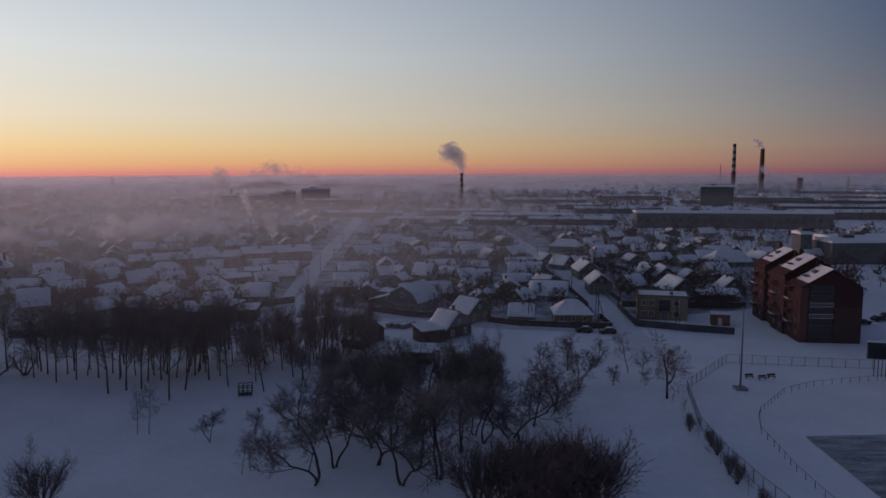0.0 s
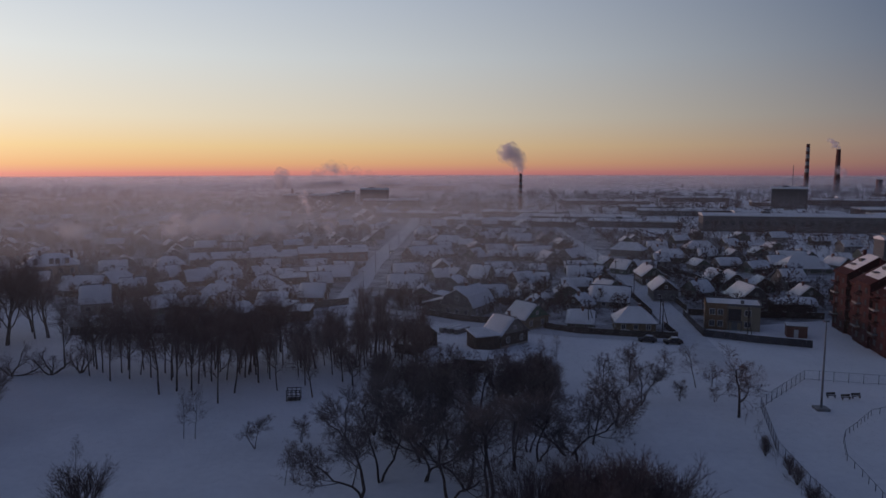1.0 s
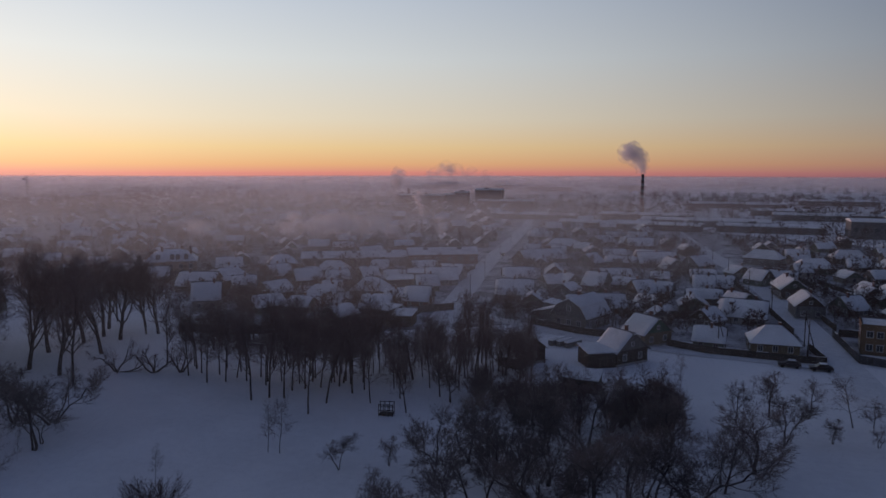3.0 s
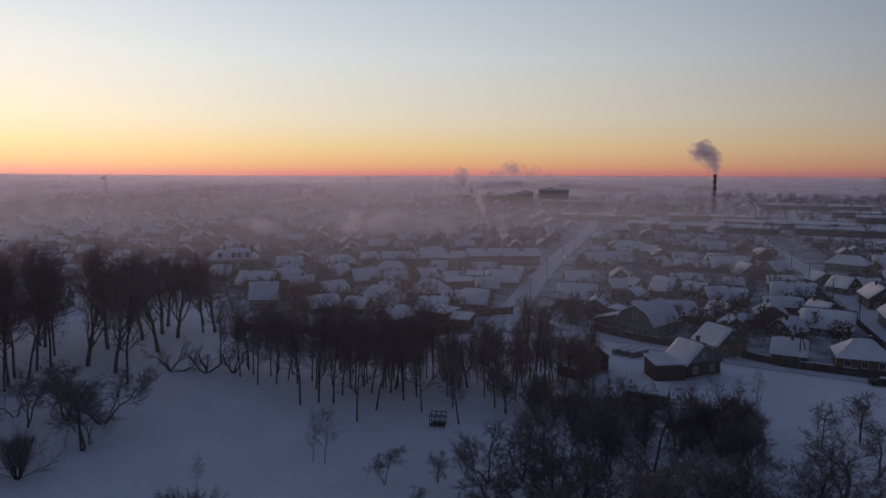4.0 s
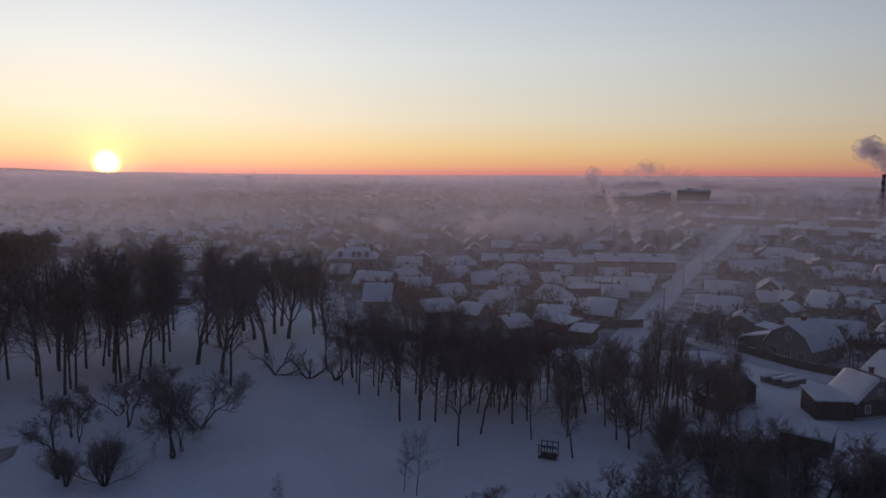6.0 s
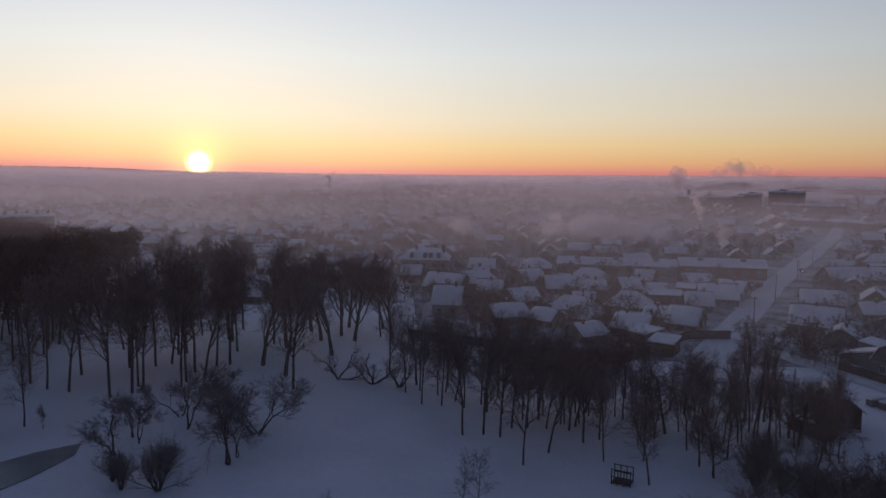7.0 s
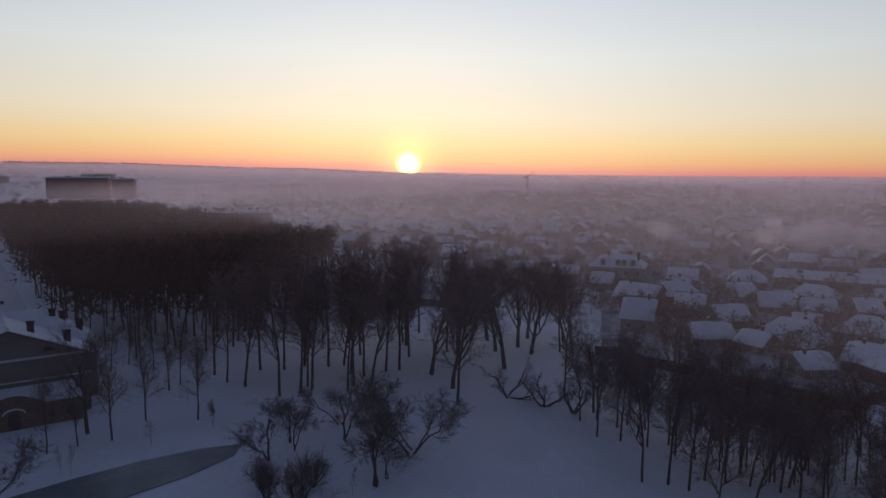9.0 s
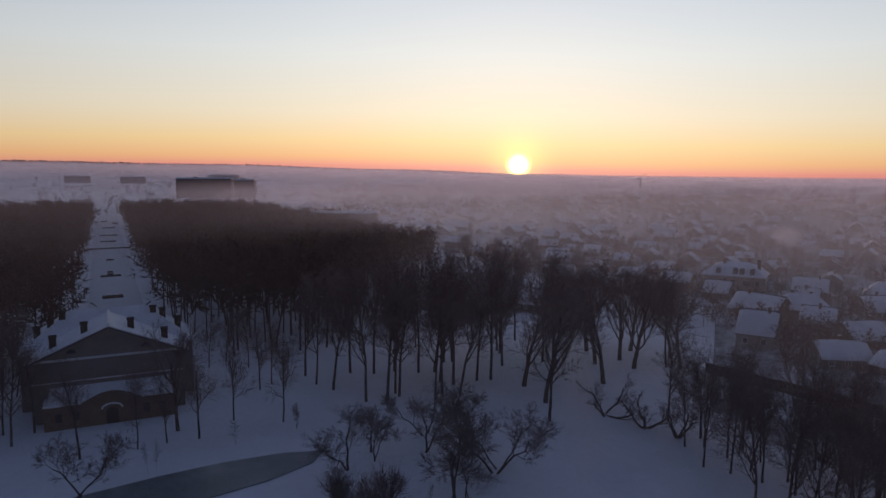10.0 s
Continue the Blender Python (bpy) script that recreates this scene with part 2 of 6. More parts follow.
# ---- building helpers ----
class Shape:
    """Collects corner points and faces of one mesh."""

    def __init__(self):
        self.v, self.f = [], []

    def add(self, points, faces):
        k = len(self.v)
        self.v.extend(tuple(p) for p in points)
        self.f.extend(tuple(i + k for i in f) for f in faces)
        return self

    def box(self, x0, y0, z0, x1, y1, z1):
        p = [(x0, y0, z0), (x1, y0, z0), (x1, y1, z0), (x0, y1, z0), (x0, y0, z1), (x1, y0, z1), (x1, y1, z1), (x0, y1, z1)]
        return self.add(p, [(3, 2, 1, 0), (4, 5, 6, 7), (0, 1, 5, 4), (1, 2, 6, 5), (2, 3, 7, 6), (3, 0, 4, 7)])

    def prism(self, outline, x0, x1):
        """An outline of (y, z), drawn along x."""
        n = len(outline)
        p = [(x0, y, z) for y, z in outline] + [(x1, y, z) for y, z in outline]
        f = [tuple(range(n - 1, -1, -1)), tuple(range(n, 2 * n))]
        return self.add(p, f + [(i, (i + 1) % n, n + (i + 1) % n, n + i) for i in range(n)])

    def slab(self, outline, z0, z1):
        """An outline of (x, y), drawn upwards."""
        n = len(outline)
        p = [(x, y, z0) for x, y in outline] + [(x, y, z1) for x, y in outline]
        f = [tuple(range(n - 1, -1, -1)), tuple(range(n, 2 * n))]
        return self.add(p, f + [(i, (i + 1) % n, n + (i + 1) % n, n + i) for i in range(n)])

    def tube(self, p, q, r0, r1, k=6, caps=True):
        p, q = Vector(p), Vector(q)
        d = (q - p).normalized()
        a = d.orthogonal().normalized()
        b = d.cross(a)
        ring = [(math.cos(2 * math.pi * i / k), math.sin(2 * math.pi * i / k)) for i in range(k)]
        pts = [p + (a * c + b * s) * r0 for c, s in ring] + [q + (a * c + b * s) * r1 for c, s in ring]
        f = [(i, (i + 1) % k, k + (i + 1) % k, k + i) for i in range(k)]
        if caps:
            f += [tuple(range(k - 1, -1, -1)), tuple(range(k, 2 * k))]
        return self.add(pts, f)

    def mesh(self, name, material, smooth=False):
        me = bpy.data.meshes.new(name)
        me.from_pydata(self.v, [], self.f)
        me.materials.append(material)
        if smooth:
            me.shade_smooth()
        return me


def part(name, shape, material, parent, label="", m=None, smooth=False):
    """One mesh object under a thing or a part."""
    me = shape if isinstance(shape, bpy.types.Mesh) else shape.mesh(name, material, smooth)
    ob = new(name, me)
    ob.parent = parent
    if m is not None:
        ob.matrix_basis = m
    return tagged(ob, label)


def thing(name, label, category, m, group="", kind=""):
    ob = new(name)
    ob.empty_display_size = 0.2
    ob.matrix_basis = m
    return tagged(ob, label, category, group, kind)


def structure(name, shape, material, label, category="", smooth=False):
    ob = new(name, shape.mesh(name, material, smooth))
    return tagged(ob, label, category or name, "", "structure")


rnd = random.Random(7)

# ---- the ground, one snow-covered sheet ----
def ground_height(x, y):
    return 0.35 * noise.noise(Vector((x * 0.012, y * 0.012, 3.1))) + 0.10 * noise.noise(Vector((x * 0.07, y * 0.07, 8.0)))


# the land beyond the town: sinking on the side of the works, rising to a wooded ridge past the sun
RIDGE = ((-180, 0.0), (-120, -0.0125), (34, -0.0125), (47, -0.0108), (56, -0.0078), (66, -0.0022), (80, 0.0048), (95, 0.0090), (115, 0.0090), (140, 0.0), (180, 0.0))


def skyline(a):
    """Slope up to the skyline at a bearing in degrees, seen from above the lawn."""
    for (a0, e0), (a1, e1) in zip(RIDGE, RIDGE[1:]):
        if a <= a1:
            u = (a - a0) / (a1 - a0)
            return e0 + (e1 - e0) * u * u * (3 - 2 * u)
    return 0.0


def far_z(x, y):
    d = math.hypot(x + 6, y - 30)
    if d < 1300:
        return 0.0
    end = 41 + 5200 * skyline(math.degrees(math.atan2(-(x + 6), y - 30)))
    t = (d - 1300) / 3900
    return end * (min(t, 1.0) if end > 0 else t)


def make_ground():
    s = Shape()
    far = [-5200 + 400 * i for i in range(10)]
    xs = far + [-1200, -1000, -800] + [-600 + 12 * i for i in range(71)] + [400, 700, 1000] + [-x for x in far[::-1]]
    ys = far + [-900, -300, -100] + [-40 + 12 * i for i in range(52)] + [700, 900, 1150] + [-x for x in far[::-1]]
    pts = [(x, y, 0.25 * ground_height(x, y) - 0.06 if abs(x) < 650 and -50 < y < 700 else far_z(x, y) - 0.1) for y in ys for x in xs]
    n = len(xs)
    faces = [(j * n + i, j * n + i + 1, (j + 1) * n + i + 1, (j + 1) * n + i) for j in range(len(ys) - 1) for i in range(n - 1)]
    s.add(pts, faces)
    structure("ground", s, SNOW, "snow-covered open ground reaching the horizon", "ground", True)


def road(name, points, width, label):
    """A strip of trodden snow along a line of points."""
    s = Shape()
    rows = []
    for i, (x, y) in enumerate(points):
        a, b = points[max(i - 1, 0)], points[min(i + 1, len(points) - 1)]
        d = Vector((b[0] - a[0], b[1] - a[1])).normalized()
        rows.append(((x - d.y * width / 2, y + d.x * width / 2, 0.09), (x, y, 0.11), (x + d.y * width / 2, y - d.x * width / 2, 0.09)))
    pts = [p for r in rows for p in r]
    s.add(pts, [(3 * i + k + 1, 3 * i + k, 3 * i + 3 + k, 3 * i + 4 + k) for i in range(len(points) - 1) for k in range(2)])
    structure(name, s, TRACK, label, "road", True)


make_ground()
structure("garden_ground", Shape().slab([(-330, 222), (-160, 232), (-112, 176), (-60, 182), (-20, 203), (42, 184), (100, 206), (140, 300), (130, 430), (60, 500), (20, 700), (-60, 1000), (-560, 1020), (-900, 720), (-830, 330), (-520, 260)], -0.1, 0.06), GARDEN, "trodden garden plots with weeds and thin snow", "ground")
road("road_1", [(-44, 165), (-46, 195), (-50, 240), (-55, 298), (-58, 350), (-60, 404), (-66, 520), (-80, 680)], 8, "street of packed snow between the houses")
road("road_2", [(46, 150), (48, 193), (49, 230), (49.5, 265), (47, 324), (40, 420), (36, 520)], 8, "street of packed snow between the houses")
road("road_3", [(48, 182), (42, 176), (20, 180), (0, 185), (-22, 198), (-46, 215)], 5, "snowy lane along the front gardens")


# ---- houses ----
def window_parts(parent, x, y, z, w, h, turn, simple=False):
    """A window set into a wall; turn: the way it faces, in degrees, 0 looks along -y."""
    key = (round(w, 2), round(h, 2))
    if key not in WINDOW_MESHES:
        f = Shape()
        f.box(-w / 2 - 0.1, -0.07, -h / 2 - 0.1, -w / 2, 0.02, h / 2 + 0.1).box(w / 2, -0.07, -h / 2 - 0.1, w / 2 + 0.1, 0.02, h / 2 + 0.1)
        f.box(-w / 2, -0.07, h / 2, w / 2, 0.02, h / 2 + 0.1).box(-w / 2, -0.10, -h / 2 - 0.1, w / 2, 0.02, -h / 2).box(-0.03, -0.05, -h / 2, 0.03, 0.02, h / 2)
        g = Shape().box(-w / 2, -0.03, -h / 2, w / 2, 0.01, h / 2)
        WINDOW_MESHES[key] = (f.mesh("window", WHITE), g.mesh("pane", PANE))
    f, g = WINDOW_MESHES[key]
    if simple:
        if key not in FAR_WINDOWS:
            s = Shape().box(-w / 2 - 0.1, -0.06, -h / 2 - 0.1, w / 2 + 0.1, 0.02, h / 2 + 0.1)
            s.add([(-w / 2, -0.064, -h / 2), (w / 2, -0.064, -h / 2), (w / 2, -0.064, h / 2), (-w / 2, -0.064, h / 2)], [(0, 1, 2, 3)])
            FAR_WINDOWS[key] = s.mesh("window", SHEET)
            FAR_WINDOWS[key].materials.append(PANE)
            FAR_WINDOWS[key].polygons[-1].material_index = 1
        part("window", FAR_WINDOWS[key], None, parent, "window with dark glass", pose(x, y, z, 0, 0, turn))
        return
    ob = part("window", f, None, parent, "white-framed window with dark glass", pose(x, y, z, 0, 0, turn))
    part("pane", g, None, ob)


WINDOW_MESHES, FAR_WINDOWS = {}, {}


def gable_snow(L, W, eave, ridge, over, seed):
    """A blanket of snow on a gable roof, rounded towards its edges and a little uneven."""
    s = Shape()
    nu, nv = 8, 9
    hl, hw = L / 2 + over, W / 2 + over
    drop = (ridge - eave) / (W / 2)
    pts = []
    for i in range(nu + 1):
        for j in range(nv + 1):
            u, v = -1 + 2 * i / nu, -1 + 2 * j / nv
            edge = min(1.0, (1 - max(abs(u), abs(v))) * 6 + 0.15)
            t = 0.30 * edge + 0.10 * noise.noise(Vector((u * 2 + seed * 7.3, v * 2, seed)))
            y = v * hw * (1 - 0.02 * abs(noise.noise(Vector((u * 4, seed, v)))))
            pts.append((u * hl, y, ridge - math.sqrt((abs(v) * hw) ** 2 + 0.06) * drop + 0.05 + max(t, 0.03)))
    n = nv + 1
    top = len(pts)
    s.add(pts, [(i * n + j, (i + 1) * n + j, (i + 1) * n + j + 1, i * n + j + 1) for i in range(nu) for j in range(nv)])
    rim = [(i * n) for i in range(nu + 1)] + [nu * n + j for j in range(1, n)] + [i * n + nv for i in range(nu - 1, -1, -1)] + [j for j in range(nv - 1, 0, -1)]
    low = [(pts[k][0], pts[k][1], pts[k][2] - 0.12) for k in rim]
    m = len(rim)
    s.v.extend(low)
    s.f.extend((rim[k], top + k, top + (k + 1) % m, rim[(k + 1) % m]) for k in range(m))
    return s


def roof_slabs(L, W, eave, ridge, over):
    drop = (ridge - eave) / (W / 2)
    hw = W / 2 + over
    zl = ridge - hw * drop
    return Shape().prism([(-hw, zl - 0.06), (0, ridge - 0.06), (hw, zl - 0.06), (hw, zl + 0.05), (0, ridge + 0.05), (-hw, zl + 0.05)], -L / 2 - over, L / 2 + over)


def chimney_part(h, x, y, z0, z1, w=0.55):
    c = part("chimney", Shape().box(x - w / 2, y - w / 2, z0, x + w / 2, y + w / 2, z1).box(x - w / 2 - 0.08, y - w / 2 - 0.08, z1 - 0.2, x + w / 2 + 0.08, y + w / 2 + 0.08, z1), BRICK, h, "brick chimney")
    part("snow_cap", Shape().box(x - w / 2, y - w / 2, z1, x + w / 2, y + w / 2, z1 + 0.12), ROOF_SNOW, c)


def build_house(m, L, W, ridge, wall, seed, label, rise=None, gable_mat=None, plain=False):
    r = random.Random(seed)
    wall_mat = r.choice(WALLS[wall])
    rise = rise or min(0.42 * W, ridge - 2.4)
    eave = ridge - rise
    h = thing("house", label, "house", m, "houses of the village")
    part("wall", Shape().prism([(-W / 2, -0.4), (W / 2, -0.4), (W / 2, eave), (0, ridge - 0.08), (-W / 2, eave)], -L / 2, L / 2), wall_mat, h)
    part("plinth", Shape().box(-L / 2 - 0.08, -W / 2 - 0.08, -0.4, L / 2 + 0.08, W / 2 + 0.08, 0.45), CONCRETE, h)
    part("roof", roof_slabs(L, W, eave, ridge, 0.5), SHEET, h)
    part("roof_snow", gable_snow(L, W, eave, ridge, 0.46, seed), ROOF_SNOW, h, "thick snow on the roof", smooth=True)
    gm = gable_mat or r.choice(WALLS["timber"][:3])
    for sx in (-1, 1):
        part("gable", Shape().prism([(-W / 2, eave + 0.05), (W / 2, eave + 0.05), (0, ridge - 0.12)], *sorted((sx * L / 2, sx * (L / 2 + 0.04)))), gm, h, "boarded gable")
    zc = min(1.75, eave - 0.9)
    nl = 2 if plain else max(1, int(L / 2.6))
    for i in range(nl):
        window_parts(h, -L / 2 + (i + 0.5) * L / nl, -W / 2, zc, 0.95, 1.25, 0, plain)
    nw = 2 if W > 6 and not plain else 1
    for sx, turn in ((-1, -90), (1, 90)):
        for i in range(nw):
            window_parts(h, sx * L / 2, -W / 2 + (i + 0.5) * W / nw, zc, 0.95, 1.25, turn, plain)
        if rise > 2.6 and not plain:
            window_parts(h, sx * (L / 2 + 0.04), 0, eave + rise * 0.33, 0.7, 0.8, turn)
    chimney_part(h, r.uniform(-0.3, 0.3) * L, r.choice((-1, 1)) * 0.8, eave, ridge + 0.9)
    return h


def house(x, y, angle, L, W, ridge, wall):
    names = {"timber": "wooden house", "brick": "red-brick house", "plaster": "grey plastered house", "ochre": "ochre wooden house",
             "dark": "dark tarred wooden barn house", "green": "sandy wooden house with a green gable"}
    L = max(L + 0.6, 6.5)
    seed = int(abs(x * 31 + y * 17))
    size = "long" if L > 11 else "small" if L < 6.5 else "single-storey"
    return build_house(pose(x, y, 0, 0, 0, angle), L, W, ridge, wall, seed, size + " " + names[wall] + (", snowy roof" if wall == "green" else " with a snow-covered gable roof"),
                       gable_mat=GABLE_GREEN if wall == "green" else None)


def hip_house(x, y, angle, L, W, ridge, wall):
    """A house under a hipped roof; L is the length of its ridge."""
    seed = int(abs(x * 31 + y * 17))
    r = random.Random(seed)
    full = max(L + W * 0.75, W)
    rise = 0.36 * W
    eave = ridge - rise
    h = thing("house", ("ochre" if wall == "ochre" else "low") + " wooden house with a snow-covered hipped roof", "house", pose(x, y, 0, 0, 0, angle), "houses of the village")
    part("wall", Shape().box(-full / 2, -W / 2, -0.4, full / 2, W / 2, eave), r.choice(WALLS[wall]), h)
    part("plinth", Shape().box(-full / 2 - 0.08, -W / 2 - 0.08, -0.4, full / 2 + 0.08, W / 2 + 0.08, 0.45), CONCRETE, h)
    for name, o, up, ma in (("roof", 0.5, 0.0, SHEET), ("roof_snow", 0.42, 0.25, ROOF_SNOW)):
        a, b, z, k = full / 2 + o, W / 2 + o, eave - 0.15, max(L, 0.6) / 2
        pts = [(-a, -b, z), (a, -b, z), (a, b, z), (-a, b, z), (-a, -b, z + 0.1 + up * 0.6), (a, -b, z + 0.1 + up * 0.6), (a, b, z + 0.1 + up * 0.6), (-a, b, z + 0.1 + up * 0.6), (-k, 0, ridge + up), (k, 0, ridge + up)]
        part(name, Shape().add(pts, [(3, 2, 1, 0), (0, 1, 5, 4), (1, 2, 6, 5), (2, 3, 7, 6), (3, 0, 4, 7), (4, 5, 9, 8), (5, 6, 9), (6, 7, 8, 9), (7, 4, 8)]), ma, h)
    zc = min(1.75, eave - 0.9)
    for i in range(3):
        window_parts(h, (i - 1) * full / 3.2, -W / 2, zc, 0.95, 1.25, 0)
    for sx, turn in ((-1, -90), (1, 90)):
        for i in range(2):
            window_parts(h, sx * full / 2, (i - 0.5) * W / 2, zc, 0.95, 1.25, turn)
    chimney_part(h, 0.15 * full, 0.5, eave, ridge + 0.8)
    return h


def shed(x, y, angle, L, W, top, wall):
    seed = int(abs(x * 31 + y * 17))
    h = thing("shed", "low wooden shed under a flat snowy roof", "shed", pose(x, y, 0, 0, 0, angle), "sheds of the village")
    W = min(W, 6)
    part("wall", Shape().prism([(-W / 2, -0.3), (W / 2, -0.3), (W / 2, top + 0.1), (-W / 2, top - 0.5)], -L / 2, L / 2), random.Random(seed).choice([WALLS["timber"][0], WALLS["dark"][0], WALLS["timber"][1]]), h)
    part("roof", Shape().prism([(-W / 2 - 0.3, top - 0.5), (W / 2 + 0.3, top + 0.12), (W / 2 + 0.3, top + 0.2), (-W / 2 - 0.3, top - 0.42)], -L / 2 - 0.3, L / 2 + 0.3), SHEET, h)
    part("roof_snow", Shape().prism([(-W / 2 - 0.26, top - 0.42), (W / 2 + 0.26, top + 0.2), (W / 2 + 0.2, top + 0.42), (-W / 2 - 0.2, top - 0.2)], -L / 2 - 0.26, L / 2 + 0.26), ROOF_SNOW, h)
    part("door", Shape().box(-0.6, -W / 2 - 0.05, 0, 0.6, -W / 2 - 0.004, min(2.0, top - 0.7)), FENCE, h)
    return h


house(-58.5, 218.6, 1, 6.8, 9.0, 6.2, "brick")
house(-66.7, 221.7, 7, 5.9, 7.0, 4.6, "timber")
house(-62.2, 259.5, 21, 10.2, 11.0, 6.2, "timber")
house(-60.6, 270.8, -8, 7.8, 8.0, 6.0, "timber")
house(-75.9, 284.2, 28, 9.2, 7.0, 5.0, "timber")
hip_house(-78.3, 230.1, 7, 4.2, 10.0, 6.0, "timber")
shed(-75.0, 250.4, 29, 10.0, 6.0, 3.2, "timber")
house(-67.5, 206.6, 7, 7.6, 13.0, 5.2, "timber")
shed(-62.0, 198.2, -23, 6.3, 7.0, 3.4, "timber")
shed(-54.8, 192.1, 3, 5.3, 7.0, 3.4, "timber")
house(-73.4, 192.0, 61, 6.3, 8.0, 4.6, "timber")
hip_house(-87.2, 213.3, 5, 5.7, 13.0, 6.0, "timber")
hip_house(-106.9, 265.3, 10, 5.8, 9.0, 6.0, "timber")
house(-98.6, 248.8, 39, 7.8, 8.0, 5.4, "timber")
hip_house(-108.0, 247.5, 28, 4.4, 9.0, 6.0, "timber")
house(-90.1, 257.9, 47, 5.4, 8.0, 5.8, "timber")
house(-92.5, 279.1, 10, 6.2, 8.0, 5.5, "timber")
house(-80.7, 261.6, 16, 6.9, 6.0, 4.0, "timber")
shed(-73.2, 264.9, 14, 6.0, 6.0, 3.5, "timber")
house(-35.4, 269.4, 14, 10.7, 9.0, 5.8, "timber")
house(-31.9, 237.8, 6, 10.9, 13.0, 6.5, "timber")
house(-33.6, 325.3, 39, 20.8, 11.0, 6.4, "timber")
house(-40.5, 353.1, 8, 6.8, 8.0, 5.5, "timber")
house(-21.8, 260.8, 28, 6.7, 8.0, 5.0, "timber")
house(-16.3, 260.9, -52, 5.2, 7.0, 5.6, "timber")
house(-6.6, 257.9, -20, 6.3, 10.0, 7.0, "timber")
house(-15.7, 247.6, 64, 4.0, 6.0, 4.2, "timber")
house(-11.6, 317.9, 59, 7.1, 9.0, 6.2, "timber")
house(1.2, 323.2, -11, 12.5, 7.0, 4.4, "timber")
house(10.2, 389.2, 17, 12.7, 9.0, 6.4, "timber")
house(14.8, 325.4, 15, 14.1, 11.0, 6.6, "timber")
house(21.2, 306.0, -68, 6.2, 9.0, 6.5, "timber")
house(-1.3, 280.3, 15, 10.9, 8.0, 5.0, "timber")
house(3.0, 262.2, -23, 8.1, 7.0, 4.6, "timber")
house(7.5, 244.2, 29, 3.5, 9.5, 6.8, "plaster")
house(14.1, 249.1, -18, 3.2, 7.5, 5.8, "timber")
house(9.3, 230.4, -37, 2.5, 5.0, 4.4, "timber")
house(-3.8, 222.2, 13, 11.4, 9.0, 5.6, "brick")
house(-11.4, 221.1, 28, 5.9, 8.0, 5.2, "timber")
shed(-16.5, 213.8, 73, 5.5, 5.0, 4.0, "timber")
house(-118.6, 198.4, 28, 7.1, 11.0, 8.2, "plaster")
house(-139.0, 225.3, 8, 12.5, 10.0, 6.6, "timber")
hip_house(-132.9, 234.0, 43, 6.6, 10.0, 6.5, "timber")
house(-121.3, 224.2, 28, 6.8, 9.0, 6.2, "timber")
house(-107.4, 218.8, 65, 8.2, 10.0, 5.8, "timber")
house(-99.7, 198.6, 54, 8.7, 10.0, 5.0, "timber")
house(-124.2, 253.4, 56, 7.5, 9.0, 6.0, "timber")
house(-109.1, 246.1, 39, 8.2, 9.0, 6.0, "timber")
house(-88.6, 200.4, -4, 5.7, 7.0, 4.8, "timber")
hip_house(-135.3, 277.8, 29, 5.1, 9.0, 6.0, "timber")
house(-153.5, 267.9, 29, 9.2, 9.0, 6.0, "timber")
house(-112.3, 320.1, 54, 11.3, 9.0, 6.0, "timber")
hip_house(35.0, 186.6, -3, 3.1, 9.0, 6.0, "ochre")
house(33.9, 218.7, -14, 10.9, 10.0, 6.4, "plaster")
house(33.8, 227.3, -50, 6.0, 8.0, 7.0, "timber")
house(21.6, 187.2, -11, 5.9, 8.0, 5.2, "timber")
house(23.4, 209.5, 55, 4.7, 7.0, 5.4, "timber")
house(52.4, 231.3, 87, 11.2, 7.5, 7.0, "timber")
house(54.5, 262.4, -88, 12.5, 8.0, 7.0, "timber")
house(81.2, 253.4, 85, 11.5, 8.0, 6.2, "timber")
house(74.6, 219.1, -83, 10.4, 9.0, 7.5, "timber")
house(99.9, 252.6, 13, 7.5, 9.0, 7.5, "timber")
house(94.8, 226.9, -86, 5.9, 8.0, 6.0, "timber")
shed(83.7, 211.1, -1, 9.6, 7.0, 3.6, "timber")
house(87.2, 215.2, -8, 8.8, 8.0, 4.0, "timber")
house(64.2, 234.4, 28, 3.6, 8.0, 6.0, "timber")
house(76.2, 257.8, -76, 4.2, 7.0, 5.5, "timber")
house(88.7, 247.3, 89, 6.6, 7.0, 5.5, "timber")
house(104.1, 325.2, -88, 8.4, 8.0, 6.0, "timber")
hip_house(75.5, 320.0, -2, 7.5, 9.0, 6.0, "timber")
house(93.9, 300.7, 13, 9.2, 8.0, 5.0, "timber")
house(125.3, 315.2, -16, 10.7, 11.0, 6.5, "timber")
hip_house(121.8, 294.6, -1, 8.9, 12.0, 6.5, "timber")
house(49.3, 285.0, -44, 6.5, 8.0, 6.0, "timber")
house(57.2, 289.9, -13, 10.3, 9.0, 5.0, "timber")
hip_house(61.2, 342.4, -24, 8.1, 9.0, 6.5, "timber")
house(77.2, 356.7, -1, 8.9, 9.0, 6.0, "timber")
hip_house(98.1, 356.0, -2, 7.4, 9.0, 6.0, "timber")
house(94.4, 331.2, -2, 7.7, 8.0, 5.5, "timber")
house(28.0, 262.6, -1, 5.8, 9.0, 6.5, "timber")
house(34.5, 266.9, -18, 7.0, 9.0, 6.0, "timber")
house(32.0, 322.5, 49, 10.2, 9.0, 6.0, "timber")
house(44.7, 300.9, -65, 5.5, 8.0, 5.0, "timber")
house(-44.0, 426.8, -20, 14.5, 9.0, 5.5, "timber")
hip_house(-27.8, 375.5, -2, 9.3, 9.0, 6.0, "timber")
house(-16.7, 371.3, -30, 7.4, 8.0, 5.0, "timber")
house(-9.5, 404.2, 60, 13.6, 9.0, 6.0, "timber")
